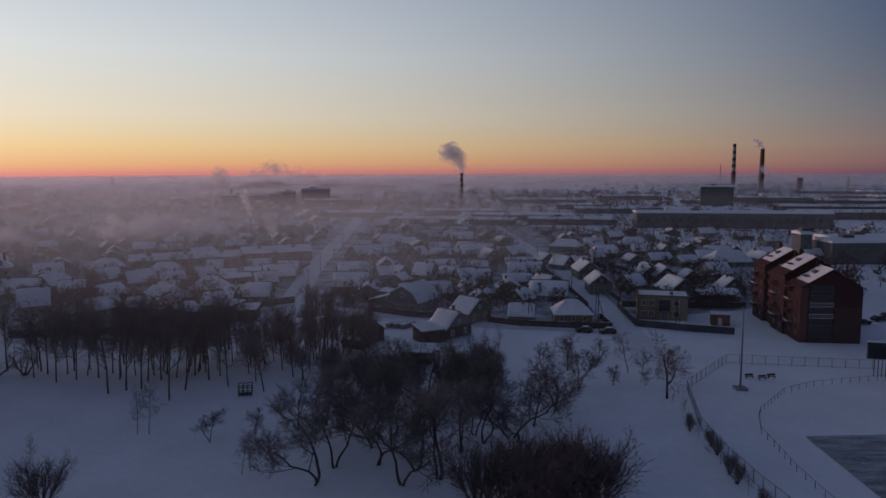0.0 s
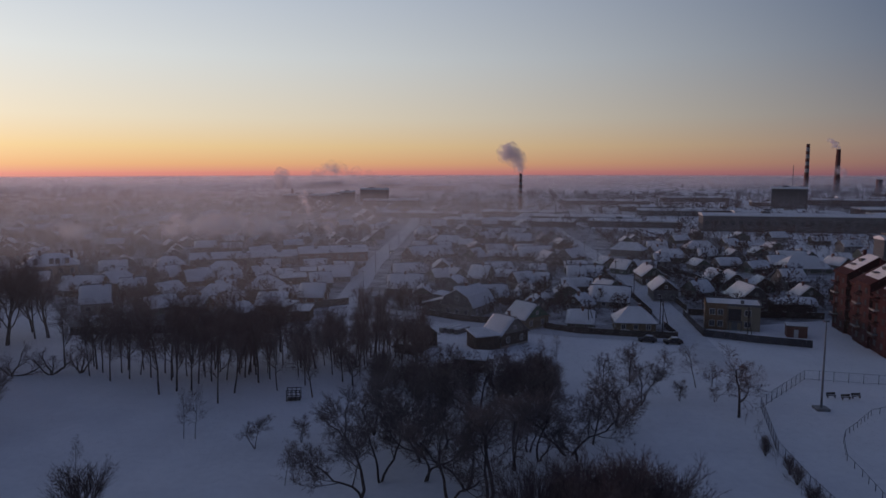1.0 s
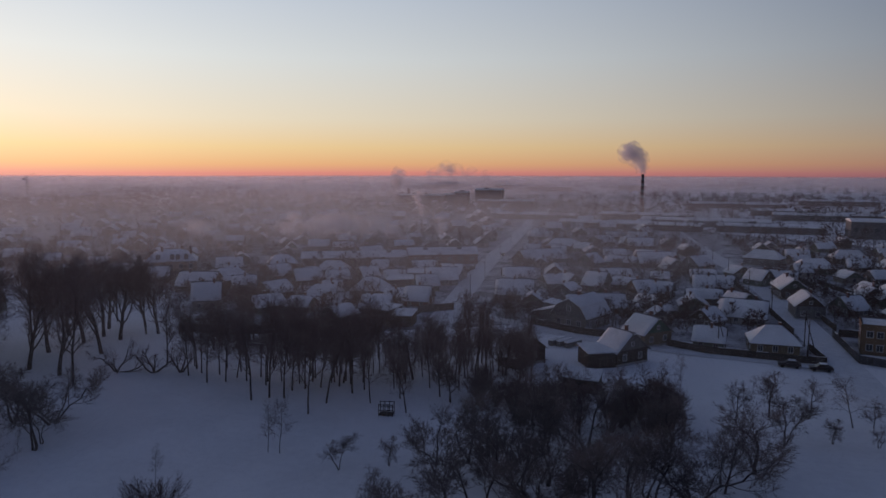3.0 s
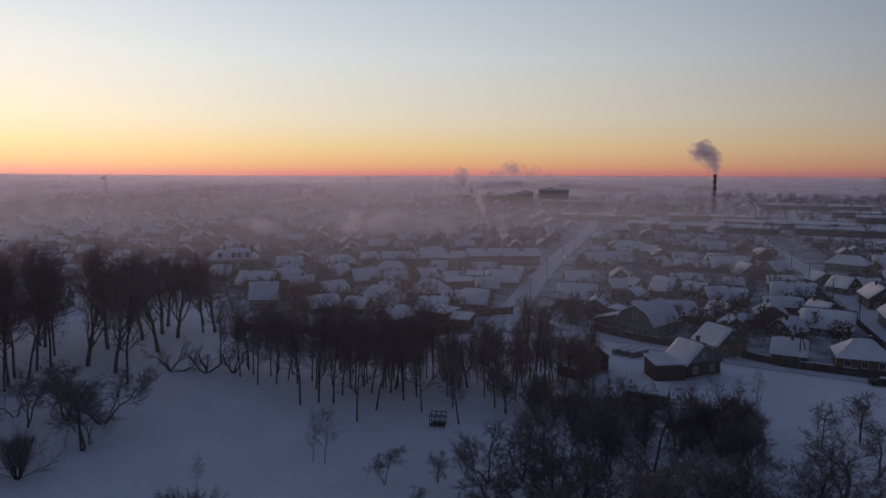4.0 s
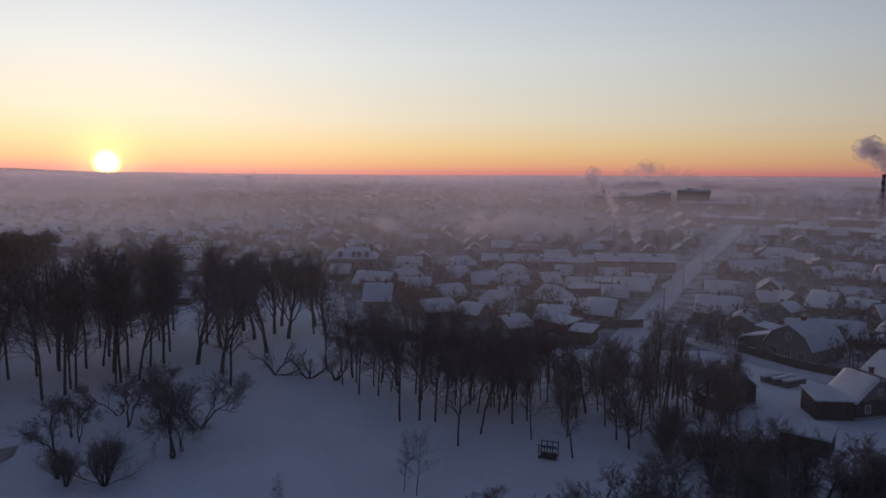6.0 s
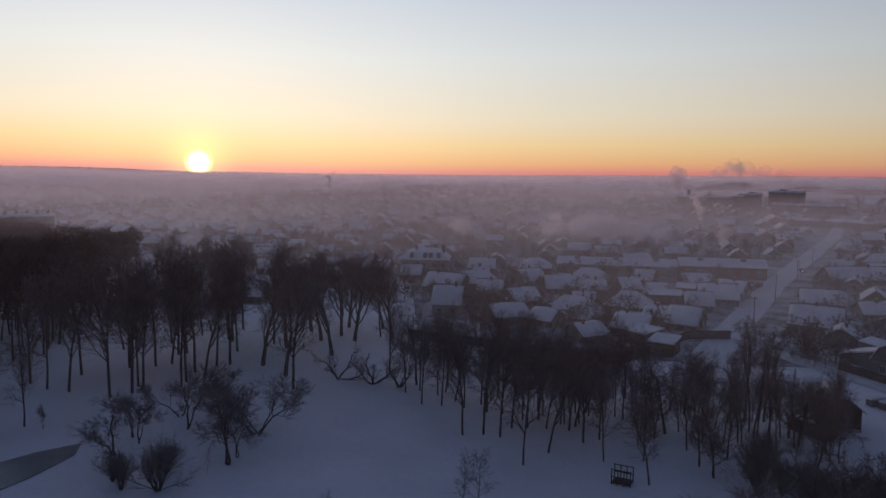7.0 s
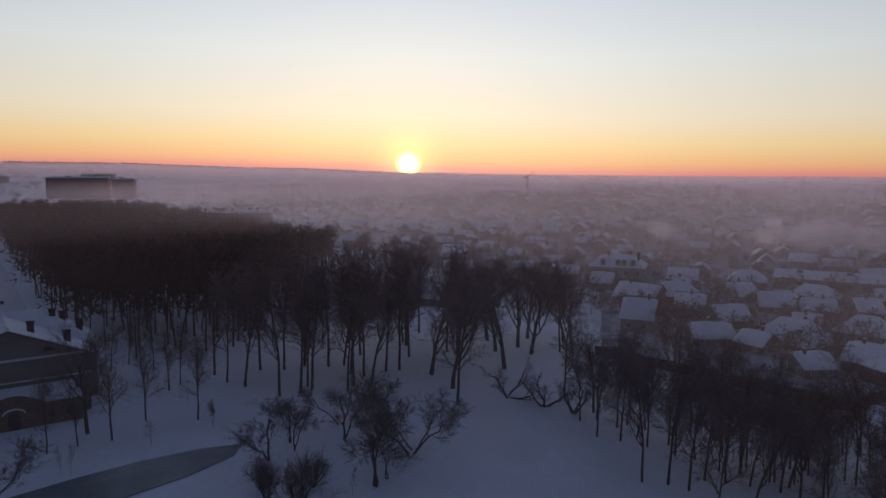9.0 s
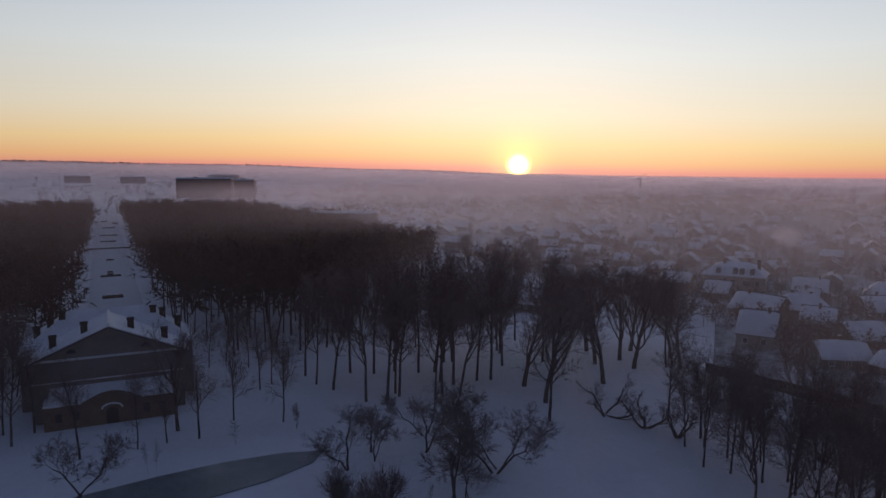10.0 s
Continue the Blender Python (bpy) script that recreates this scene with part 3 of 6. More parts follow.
house(7.6, 395.5, -20, 12.9, 9.0, 6.4, "timber")
house(15.8, 332.9, -21, 16.7, 11.0, 6.4, "timber")
house(21.2, 308.1, -75, 10.2, 9.0, 6.5, "timber")
house(102.4, 291.5, 27, 9.2, 7.0, 5.0, "timber")
house(1.6, 170.1, -45, 5.1, 9.0, 7.0, "dark")
house(7.5, 188.2, -48, 6.8, 8.5, 6.8, "green")
house(-18.1, 166.9, -65, 6.7, 5.0, 5.6, "dark")
house(-177.0, 174.0, 30, 11.0, 9.0, 6.5, "timber")
house(-245.0, 238.0, 20, 12.0, 9.0, 6.5, "plaster")
house(-217.0, 216.0, 60, 10.0, 8.0, 6.0, "timber")



# ---- trees ----
def grow(seed, height, base_r, style):
    """Branch pieces of a bare tree: (start, end, radius, radius, level)."""
    r = np.random.default_rng(seed)
    out = []
    c = STYLES[style]
    up = np.array((0, 0, 1.0))

    def branch(p, d, length, rad, lev):
        n = c["segs"][lev]
        step = length / n
        for i in range(n):
            d = d + r.normal(0, c["wob"][lev], 3) + up * c["trop"][lev]
            d = d / np.linalg.norm(d)
            q = p + d * step
            r2 = rad * (1 - 0.75 / n) if lev < c["max"] else rad * 0.25
            out.append((p, q, rad, r2, lev))
            f = (i + 1) / n
            if lev < c["max"] and f > c["start"][lev]:
                for _ in range(c["kids"][lev]):
                    s = np.cross(d, r.normal(0, 1, 3))
                    s = s / (np.linalg.norm(s) + 1e-9)
                    a = c["ang"][lev] * r.uniform(0.7, 1.3)
                    k = c["ratio"][lev] * r.uniform(0.65, 1.2) * (1.15 - 0.5 * f if lev == 0 else 1)
                    branch(q, d * math.cos(a) + s * math.sin(a), length * k, max(r2 * 0.52, 0.012), lev + 1)
            p, rad = q, r2

    for k in range(c["stems"]):
        a = 2 * math.pi * (k + r.uniform(-0.3, 0.3)) / c["stems"]
        lean = c["lean"] * (r.uniform(0.6, 1.3) if c["stems"] < 6 else r.uniform(0.1, 1.4))
        d = np.array((math.cos(a) * math.sin(lean), math.sin(a) * math.sin(lean), math.cos(lean)))
        branch(np.array((0.12 * math.cos(a) * (c["stems"] > 1), 0.12 * math.sin(a) * (c["stems"] > 1), -0.2)), d, height * c["trunk"] * r.uniform(0.85, 1.1), base_r * r.uniform(0.8, 1.1), 0)
    top = max(q[2] for _, q, _, _, _ in out)
    k = height / top
    return [(p * k, q * k, a, b, lev) for p, q, a, b, lev in out]


STYLES = {
    # a tall tree of a grove: long bare trunk, crown above
    "tall": dict(stems=1, lean=0.04, trunk=0.92, segs=(11, 4, 2, 2, 1), wob=(0.045, 0.14, 0.2, 0.15, 0.1), trop=(0.05, 0.16, 0.10, 0.05, 0), start=(0.36, 0.2, 0.2, 0, 0), kids=(2, 2, 2, 3, 0), ang=(0.65, 0.6, 0.6, 0.5, 0), ratio=(0.34, 0.52, 0.62, 0.85, 0), max=4),
    # broad crown on a short trunk
    "spread": dict(stems=1, lean=0.05, trunk=0.75, segs=(6, 4, 2, 2, 1), wob=(0.08, 0.2, 0.25, 0.15, 0.1), trop=(0.05, 0.10, 0.06, 0.02, 0), start=(0.25, 0.2, 0.2, 0, 0), kids=(2, 2, 3, 5, 0), ang=(1.0, 0.75, 0.65, 0.5, 0), ratio=(0.56, 0.45, 0.55, 0.85, 0), max=4),
    # several crooked leaning stems
    "willow": dict(stems=2, lean=0.40, trunk=0.85, segs=(7, 5, 3, 3, 1), wob=(0.24, 0.2, 0.2, 0.15, 0.1), trop=(0.16, 0.16, 0.11, 0.06, 0), start=(0.3, 0.2, 0.2, 0, 0), kids=(1, 2, 2, 4, 0), ang=(0.75, 0.7, 0.65, 0.55, 0), ratio=(0.55, 0.52, 0.58, 0.75, 0), max=4),
    # a round bush of many stems from the ground
    "bush": dict(stems=24, lean=0.52, trunk=0.95, segs=(6, 4, 2, 1, 1), wob=(0.12, 0.14, 0.15, 0.1, 0.1), trop=(0.10, 0.08, 0.05, 0, 0), start=(0.2, 0.15, 0, 0, 0), kids=(1, 2, 3, 0, 0), ang=(0.42, 0.5, 0.5, 0.5, 0), ratio=(0.5, 0.5, 0.55, 0.6, 0), max=3),
    # slim, fine-twigged
    "birch": dict(stems=1, lean=0.08, trunk=0.9, segs=(8, 3, 2, 1, 1), wob=(0.05, 0.14, 0.2, 0.15, 0.1), trop=(0.03, 0.05, -0.08, -0.1, 0), start=(0.28, 0.2, 0, 0, 0), kids=(2, 2, 2, 4, 0), ang=(0.7, 0.6, 0.6, 0.5, 0), ratio=(0.32, 0.5, 0.6, 0.9, 0), max=4),
    # upright narrow crown
    "poplar": dict(stems=1, lean=0.03, trunk=0.97, segs=(10, 3, 2, 1, 1), wob=(0.03, 0.10, 0.15, 0.15, 0.1), trop=(0.03, 0.25, 0.2, 0.05, 0), start=(0.2, 0.2, 0, 0, 0), kids=(2, 2, 2, 4, 0), ang=(0.5, 0.5, 0.5, 0.45, 0), ratio=(0.20, 0.5, 0.6, 0.9, 0), max=4),
    # a fan of heavy limbs from a low fork
    "fan": dict(stems=1, lean=0.05, trunk=0.62, segs=(6, 6, 3, 3, 1), wob=(0.06, 0.10, 0.16, 0.15, 0.1), trop=(0.05, 0.09, 0.10, 0.04, 0), start=(0.3, 0.2, 0.2, 0, 0), kids=(2, 2, 2, 2, 0), ang=(0.55, 0.5, 0.5, 0.45, 0), ratio=(0.85, 0.36, 0.6, 0.85, 0), max=4),
    # limbs bent down to the snow
    "fallen": dict(stems=4, lean=1.15, trunk=1.6, segs=(7, 3, 2, 1, 1), wob=(0.16, 0.2, 0.2, 0.15, 0.1), trop=(0.03, 0.22, 0.15, 0, 0), start=(0.4, 0.2, 0.2, 0, 0), kids=(1, 2, 2, 3, 0), ang=(0.8, 0.6, 0.6, 0.5, 0), ratio=(0.40, 0.5, 0.6, 0.9, 0), max=4),
    # a small garden tree
    "garden": dict(stems=1, lean=0.12, trunk=0.8, segs=(3, 2, 1, 1, 1), wob=(0.1, 0.2, 0.2, 0.2, 0.2), trop=(0.05, 0.1, 0.05, 0, 0), start=(0.2, 0.2, 0, 0, 0), kids=(3, 2, 4, 0, 0), ang=(0.9, 0.8, 0.6, 0.6, 0), ratio=(0.55, 0.6, 0.95, 0.7, 0), max=3),
    # a few broad strokes, for far belts
    "clump": dict(stems=2, lean=0.3, trunk=0.85, segs=(2, 1, 1, 1, 1), wob=(0.1, 0.2, 0.2, 0.2, 0.2), trop=(0.05, 0.1, 0, 0, 0), start=(0.1, 0, 0, 0, 0), kids=(2, 3, 2, 0, 0), ang=(0.7, 0.7, 0.6, 0, 0), ratio=(0.5, 0.6, 0.8, 0, 0), max=3),
    # light version for the depth of a wood
    "wood": dict(stems=1, lean=0.06, trunk=0.88, segs=(4, 2, 1, 1, 1), wob=(0.05, 0.14, 0.2, 0.2, 0.2), trop=(0.05, 0.12, 0.08, 0, 0), start=(0.45, 0.2, 0, 0, 0), kids=(3, 3, 4, 0, 0), ang=(0.75, 0.75, 0.6, 0.6, 0), ratio=(0.38, 0.6, 0.95, 0.7, 0), max=3),
}


def blade_arrays(pieces, width):
    """The finest twigs: slivers."""
    P, Q = np.array([a[0] for a in pieces]), np.array([a[1] for a in pieces])
    D = Q - P
    r = np.random.default_rng(len(pieces))
    S = np.cross(D, r.normal(0, 1, D.shape))
    S /= np.linalg.norm(S, axis=1)[:, None] + 1e-9
    pts = np.stack([P - S * width, P + S * width, Q], 1).reshape(-1, 3)
    return pts, [(3 * i, 3 * i + 1, 3 * i + 2) for i in range(len(pieces))]


def tube_arrays(pieces, k, tip=False):
    """Points and faces of many tapered sticks at once."""
    if not pieces:
        return np.zeros((0, 3)), []
    P, Q = np.array([a[0] for a in pieces]), np.array([a[1] for a in pieces])
    ra, rb = np.array([a[2] for a in pieces]), np.array([a[3] for a in pieces])
    D = Q - P
    D /= np.linalg.norm(D, axis=1)[:, None] + 1e-9
    ref = np.where(np.abs(D[:, 2:3]) > 0.9, np.array([[1.0, 0, 0]]), np.array([[0, 0, 1.0]]))
    A = np.cross(D, ref)
    A /= np.linalg.norm(A, axis=1)[:, None]
    B = np.cross(D, A)
    ang = 2 * np.pi * np.arange(k) / k
    ring = A[:, None] * np.cos(ang)[None, :, None] + B[:, None] * np.sin(ang)[None, :, None]
    low = P[:, None] + ring * ra[:, None, None]
    n = len(pieces)
    if tip:
        pts = np.concatenate([low, Q[:, None]], 1).reshape(-1, 3)
        faces = [(i * (k + 1) + j, i * (k + 1) + (j + 1) % k, i * (k + 1) + k) for i in range(n) for j in range(k)]
    else:
        high = Q[:, None] + ring * rb[:, None, None]
        pts = np.concatenate([low, high], 1).reshape(-1, 3)
        faces = [(i * 2 * k + j, i * 2 * k + (j + 1) % k, i * 2 * k + k + (j + 1) % k, i * 2 * k + k + j) for i in range(n) for j in range(k)]
    return pts, faces


def tree_meshes(name, seed, height, base_r, style, bark, twig_r=1.0):
    pieces = grow(seed, height, base_r, style)
    thick = [p for p in pieces if p[4] <= 1]
    last = max(p[4] for p in pieces)
    mid = [p for p in pieces if 2 <= p[4] < last - 1 or (p[4] == 2 and last == 3)]
    fine = [(p[0], p[1], max(p[2] * 0.8, 0.013) * twig_r, p[3], p[4]) for p in pieces if 2 < p[4] == last - 1]
    hair = [p for p in pieces if p[4] == last]
    a, fa = tube_arrays(thick, 6)
    trunk = bpy.data.meshes.new(name + "_trunk")
    trunk.from_pydata(a.tolist(), [], fa)
    trunk.materials.append(bark)
    trunk.shade_smooth()
    b, fb = tube_arrays(mid, 3)
    c, fc = tube_arrays(fine, 3, True)
    crown = bpy.data.meshes.new(name + "_crown")
    e, fe = blade_arrays(hair, 0.012 * twig_r)
    crown.from_pydata(np.concatenate([b, c, e]).tolist(), [], fb + [tuple(i + len(b) for i in f) for f in fc] + [tuple(i + len(b) + len(c) for i in f) for f in fe])
    crown.materials.append(TWIG if name in ("birch", "willow") else DARK_TWIG)
    return trunk, crown


PROTO = {}
for style, count, height, base_r in (("tall", 5, 14, 0.17), ("spread", 3, 11, 0.22), ("willow", 5, 8, 0.115), ("bush", 2, 6, 0.05), ("birch", 2, 9, 0.10), ("poplar", 2, 15, 0.16), ("fan", 3, 16, 0.26), ("fallen", 2, 4, 0.16)):
    PROTO[style] = [(height, tree_meshes(style, 11 + 17 * i + len(style), height, base_r, style, BIRCH if style == "birch" else BARK, {"willow": 1.1, "fan": 1.4, "tall": 1.4, "bush": 0.9, "spread": 1.3}.get(style, 1.3))) for i in range(count)]
TREE_WORDS = {"tall": "tall bare tree with a long trunk standing in snow", "spread": "bare broad-crowned tree standing in snow", "willow": "crooked bare willow with leaning stems",
              "bush": "round leafless bush of many thin stems", "birch": "slim bare birch with a pale trunk", "poplar": "tall narrow bare poplar", "fan": "large bare tree with a fan of heavy limbs", "fallen": "half-fallen bare tree, limbs resting on the snow"}
tree_count = [0]


def tree(style, x, y, height, turn=0, wide=1.0):
    tree_count[0] += 1
    k = tree_count[0]
    h0, (trunk, crown) = PROTO[style][k % len(PROTO[style])]
    s = height / h0
    wide *= 1.15 if style == "willow" else 1.0
    m = pose(x, y, -0.1, 0, 0, turn or (k * 137.5) % 360) @ Matrix.Diagonal((s * wide, s * wide, s, 1))
    t = thing("tree" if style != "bush" else "bush", TREE_WORDS[style], "tree" if style != "bush" else "bush", m, "bare trees")
    part("trunk", trunk, None, t)
    part("crown", crown, None, t)
    return t


tree("spread", 40.8, 122.8, 12.6)
tree("willow", 32.9, 130.5, 5.0 * 0.9)
tree("willow", 39.3, 130.5, 4.5 * 0.9)
tree("birch", 38.0, 138.7, 9.2, 0, 1.40)
tree("spread", 41.2, 139.4, 5.7)
tree("spread", 19.9, 135.8, 8.2, 0, 0.80)
tree("willow", 19.6, 116.5, 11.7 * 0.9, 0, 1.50)
tree("willow", 10.6, 104.4, 12.2 * 0.9, 0, 1.20)
tree("spread", 14.7, 109.1, 9.9)
tree("spread", 25.9, 140.8, 9.6)
tree("willow", 25.4, 127.8, 9.9 * 0.9)
tree("willow", 8.5, 118.6, 12.2 * 0.9)
tree("birch", 12.3, 151.0, 7.7, 0, 0.80)
tree("spread", 33.8, 147.1, 6.3)
tree("bush", 4.1, 81.1, 11.5, 0, 1.10)
tree("bush", 7.8, 79.7, 11.7, 0, 1.10)
tree("bush", 11.5, 76.3, 13.9, 0, 1.10)
tree("bush", 15.0, 77.6, 13.7, 0, 1.10)
tree("bush", 19.4, 81.0, 11.1, 0, 1.10)
tree("bush", 10.3, 83.2, 9.6, 0, 1.10)
tree("bush", 18.4, 84.7, 8.6, 0, 1.10)
tree("bush", 14.0, 81.7, 11.6, 0, 1.10)
tree("willow", -17.3, 88.9, 12.9 * 0.9, 0, 1.20)
tree("willow", -15.5, 94.0, 13.2 * 0.9, 0, 1.10)
tree("willow", -9.4, 94.8, 13.4 * 0.9, 0, 1.10)
tree("willow", -5.5, 88.5, 13.0 * 0.9, 0, 1.10)
tree("willow", -0.7, 90.0, 15.6 * 0.9, 0, 1.20)
tree("willow", -4.0, 92.9, 13.2 * 0.9)
tree("willow", -13.2, 108.1, 11.3 * 0.9, 0, 1.10)
tree("willow", -7.6, 105.7, 11.9 * 0.9, 0, 1.10)
tree("willow", -16.7, 113.3, 9.8 * 0.9)
tree("willow", 2.5, 99.0, 12.9 * 0.9)
tree("willow", -2.4, 113.1, 11.7 * 0.9)
tree("willow", 4.9, 105.6, 11.9 * 0.9)
tree("willow", -9.5, 118.8, 11.2 * 0.9)
tree("willow", -23.3, 108.2, 9.4 * 0.9)
tree("spread", -15.6, 128.3, 9.9, 0, 0.90)
tree("spread", -12.0, 124.9, 11.8, 0, 0.90)
tree("spread", -8.6, 128.2, 10.4, 0, 0.90)
tree("spread", -4.7, 124.9, 10.7, 0, 0.90)
tree("spread", -0.5, 128.1, 9.9, 0, 0.90)
tree("spread", 3.2, 128.1, 11.0, 0, 0.90)
tree("spread", 6.5, 128.0, 11.5, 0, 0.90)
tree("spread", 8.5, 135.1, 11.0, 0, 0.90)
tree("spread", -7.3, 135.3, 9.3, 0, 0.90)
tree("spread", 1.8, 137.1, 7.6, 0, 0.90)
tree("birch", -48.8, 106.5, 7.9)
tree("birch", -46.9, 106.5, 8.3)
tree("willow", -36.2, 103.4, 5.6 * 0.9, 0, 1.10)
tree("birch", -28.0, 91.9, 6.6)
tree("birch", -27.1, 93.0, 6.3, 0, 1.30)
tree("willow", -29.9, 106.4, 5.2 * 0.9)
tree("bush", -49.6, 81.4, 8.6, 0, 1.10)
tree("tall", -76.8, 133.8, 15.4)
tree("tall", -73.6, 135.3, 15.7)
tree("tall", -72.9, 138.3, 13.9)
tree("tall", -63.1, 126.7, 17.3)
tree("tall", -60.6, 128.7, 16.4)
tree("tall", -58.0, 129.4, 17.3)
tree("tall", -50.1, 122.8, 18.0)
tree("tall", -49.3, 128.6, 16.4)
tree("tall", -46.9, 135.0, 15.7)
tree("tall", -58.5, 133.6, 16.0)
tree("tall", -64.8, 135.2, 15.1)
tree("tall", -56.5, 135.1, 15.7)
tree("tall", -54.0, 136.6, 14.8)
tree("tall", -69.8, 136.7, 14.8)
tree("tall", -50.8, 138.1, 14.5)
tree("tall", -77.4, 139.2, 13.8)
tree("tall", -63.0, 138.2, 14.5)
tree("tall", -53.1, 139.7, 13.6)
tree("tall", -81.5, 139.2, 13.2)
tree("tall", -68.4, 139.8, 14.2)
tree("tall", -57.4, 141.7, 13.8)
tree("tall", -74.1, 141.9, 13.2)
tree("tall", -61.0, 141.8, 13.2)
tree("tall", -50.9, 141.7, 13.2)
tree("tall", -45.5, 137.6, 12.3)
tree("tall", -83.0, 136.9, 13.7)
tree("tall", -41.7, 130.6, 13.8)
tree("tall", -34.0, 127.4, 13.4)
tree("fallen", -91.1, 137.0, 6.2)
tree("tall", -40.2, 139.5, 9.5, 0, 1.10)
tree("tall", -33.7, 141.5, 11.4, 0, 1.10)
tree("tall", -33.3, 147.9, 10.7, 0, 1.10)
tree("tall", -30.5, 143.5, 11.0, 0, 1.10)
tree("tall", -28.0, 141.4, 10.2, 0, 1.10)
tree("tall", -37.0, 147.9, 8.8, 0, 1.10)
tree("tall", -27.7, 147.8, 10.0, 0, 1.10)
tree("poplar", -26.6, 152.4, 16.1, 0, 1.10)
tree("poplar", -24.6, 151.4, 15.6, 0, 1.10)
tree("poplar", -23.8, 154.7, 13.7, 0, 1.10)
tree("poplar", -28.3, 154.8, 14.4, 0, 1.10)
tree("tall", -21.5, 152.3, 11.6, 0, 1.10)
tree("tall", -43.8, 148.0, 8.2, 0, 1.10)
tree("tall", -40.1, 145.8, 9.3, 0, 1.10)
tree("tall", -30.5, 152.4, 11.6, 0, 1.10)
tree("tall", -38.6, 157.4, 8.0, 0, 1.10)
tree("tall", -35.2, 159.9, 8.8, 0, 1.10)
tree("tall", -47.3, 141.6, 13.2)
tree("tall", -47.5, 148.0, 11.9)
tree("tall", -53.6, 145.9, 13.0)
tree("tall", -46.4, 152.6, 9.1)
tree("tall", -17.8, 147.7, 8.8)
tree("tall", -16.5, 152.2, 7.1)
tree("tall", -19.5, 141.3, 7.8)
tree("tall", -123.0, 102.9, 24.5)
tree("tall", -122.1, 106.5, 24.5)
tree("tall", -123.0, 109.2, 24.5)
tree("tall", -118.3, 114.0, 24.5)
tree("tall", -118.5, 119.0, 24.5)
tree("tall", -124.4, 121.0, 24.5)
tree("tall", -127.1, 119.5, 24.5)
tree("tall", -100.7, 125.7, 24.5)
tree("fan", -108.3, 130.4, 24.5, 0, 1.20)
tree("tall", -133.5, 121.5, 24.5)
tree("tall", -134.6, 118.6, 24.5)
tree("tall", -137.7, 114.7, 24.5)
tree("tall", -137.9, 110.4, 24.5)
tree("fan", -117.7, 132.3, 24.5, 0, 1.20)
tree("tall", -124.7, 126.2, 24.5)
tree("tall", -123.9, 128.9, 24.5)
tree("fan", -117.0, 158.7, 23.0, 0, 1.30)
tree("fan", -123.4, 154.0, 23.0, 0, 1.30)
tree("fan", -124.4, 144.5, 23.0, 0, 1.30)
tree("fan", -123.3, 160.6, 23.0, 0, 1.30)
tree("fan", -112.0, 166.5, 21.0, 0, 1.30)
tree("fan", -132.4, 159.2, 23.0, 0, 1.30)
tree("fan", -112.0, 146.5, 24.5, 0, 1.20)
tree("tall", -114.6, 165.2, 23.3)
tree("willow", -95.1, 106.8, 11.8 * 0.9, 0, 1.10)
tree("willow", -82.6, 98.2, 11.3 * 0.9, 0, 1.30)
tree("willow", -104.6, 105.0, 8.1 * 0.9, 0, 1.10)
tree("bush", -86.9, 85.4, 5.9)
tree("bush", -82.9, 88.1, 7.6, 0, 1.10)
tree("willow", -98.1, 90.7, 9.4 * 0.9, 0, 1.20)
tree("willow", -99.2, 94.8, 8.0 * 0.9)
tree("willow", -89.3, 108.8, 9.3 * 0.9)
tree("fallen", -98.8, 135.5, 6.4)
tree("fallen", -86.0, 138.8, 6.6, 0, 0.90)
tree("birch", -58.1, 93.2, 5.5, 0, 0.80)
tree("birch", -81.9, 94.5, 4.4, 0, 0.50)
tree("tall", -118.6, 58.6, 16.2)
tree("tall", -132.9, 52.5, 15.5)
tree("tall", -118.8, 66.0, 12.9)
tree("fan", -123.8, 72.1, 19.5)
tree("tall", -118.9, 74.5, 14.4)
tree("tall", -119.3, 70.0, 10.6)
tree("tall", -124.3, 80.6, 14.3)
tree("tall", -119.9, 87.5, 15.4)
tree("tall", -124.8, 109.2, 23.4)
tree("tall", -120.4, 116.4, 24.5)
tree("tall", -138.1, 88.0, 13.7)
tree("tall", -140.5, 90.7, 13.0)
tree("tall", -136.6, 98.2, 23.4)
tree("tall", -131.9, 99.9, 24.3)
tree("tall", -140.6, 106.4, 23.3)
tree("tall", -142.8, 97.9, 22.2)
tree("tall", -128.4, 49.8, 18.0)
tree("tall", -134.1, 48.3, 18.0)
tree("tall", -131.5, 43.9, 18.0)
tree("tall", -153.9, 89.4, 12.9)
tree("tall", -160.4, 86.1, 12.0)
tree("tall", -157.6, 82.2, 11.7)
tree("willow", -102.1, 95.4, 8.4 * 0.9, 0, 1.10)
tree("willow", -98.7, 102.4, 10.0 * 0.9, 0, 1.10)
tree("willow", -96.3, 108.6, 10.6 * 0.9, 0, 1.10)
tree("willow", -88.1, 107.4, 11.4 * 0.9, 0, 1.10)
tree("willow", -83.5, 100.4, 6.7 * 0.9, 0, 1.10)
tree("willow", -103.0, 58.1, 11.0 * 0.9, 0, 1.10)
tree("birch", -114.0, 78.9, 4.0)
tree("birch", -109.9, 66.6, 4.3, 0, 0.60)
tree("birch", -109.8, 67.7, 4.5, 0, 0.60)
tree("willow", -115.8, 88.5, 5.0 * 0.9, 0, 0.50)
tree("bush", -87.0, 91.7, 5.6)
tree("bush", -90.0, 86.0, 5.0)
tree("poplar", 7.0, 128.0, 10.1, 0, 1.60)
tree("poplar", 8.3, 128.7, 9.2, 0, 1.50)
tree("tall", -147.7, 150.2, 25)
tree("tall", -141.9, 141.6, 26)
tree("tall", -138.5, 128.3, 27)
tree("tall", -129.7, 145.2, 25)
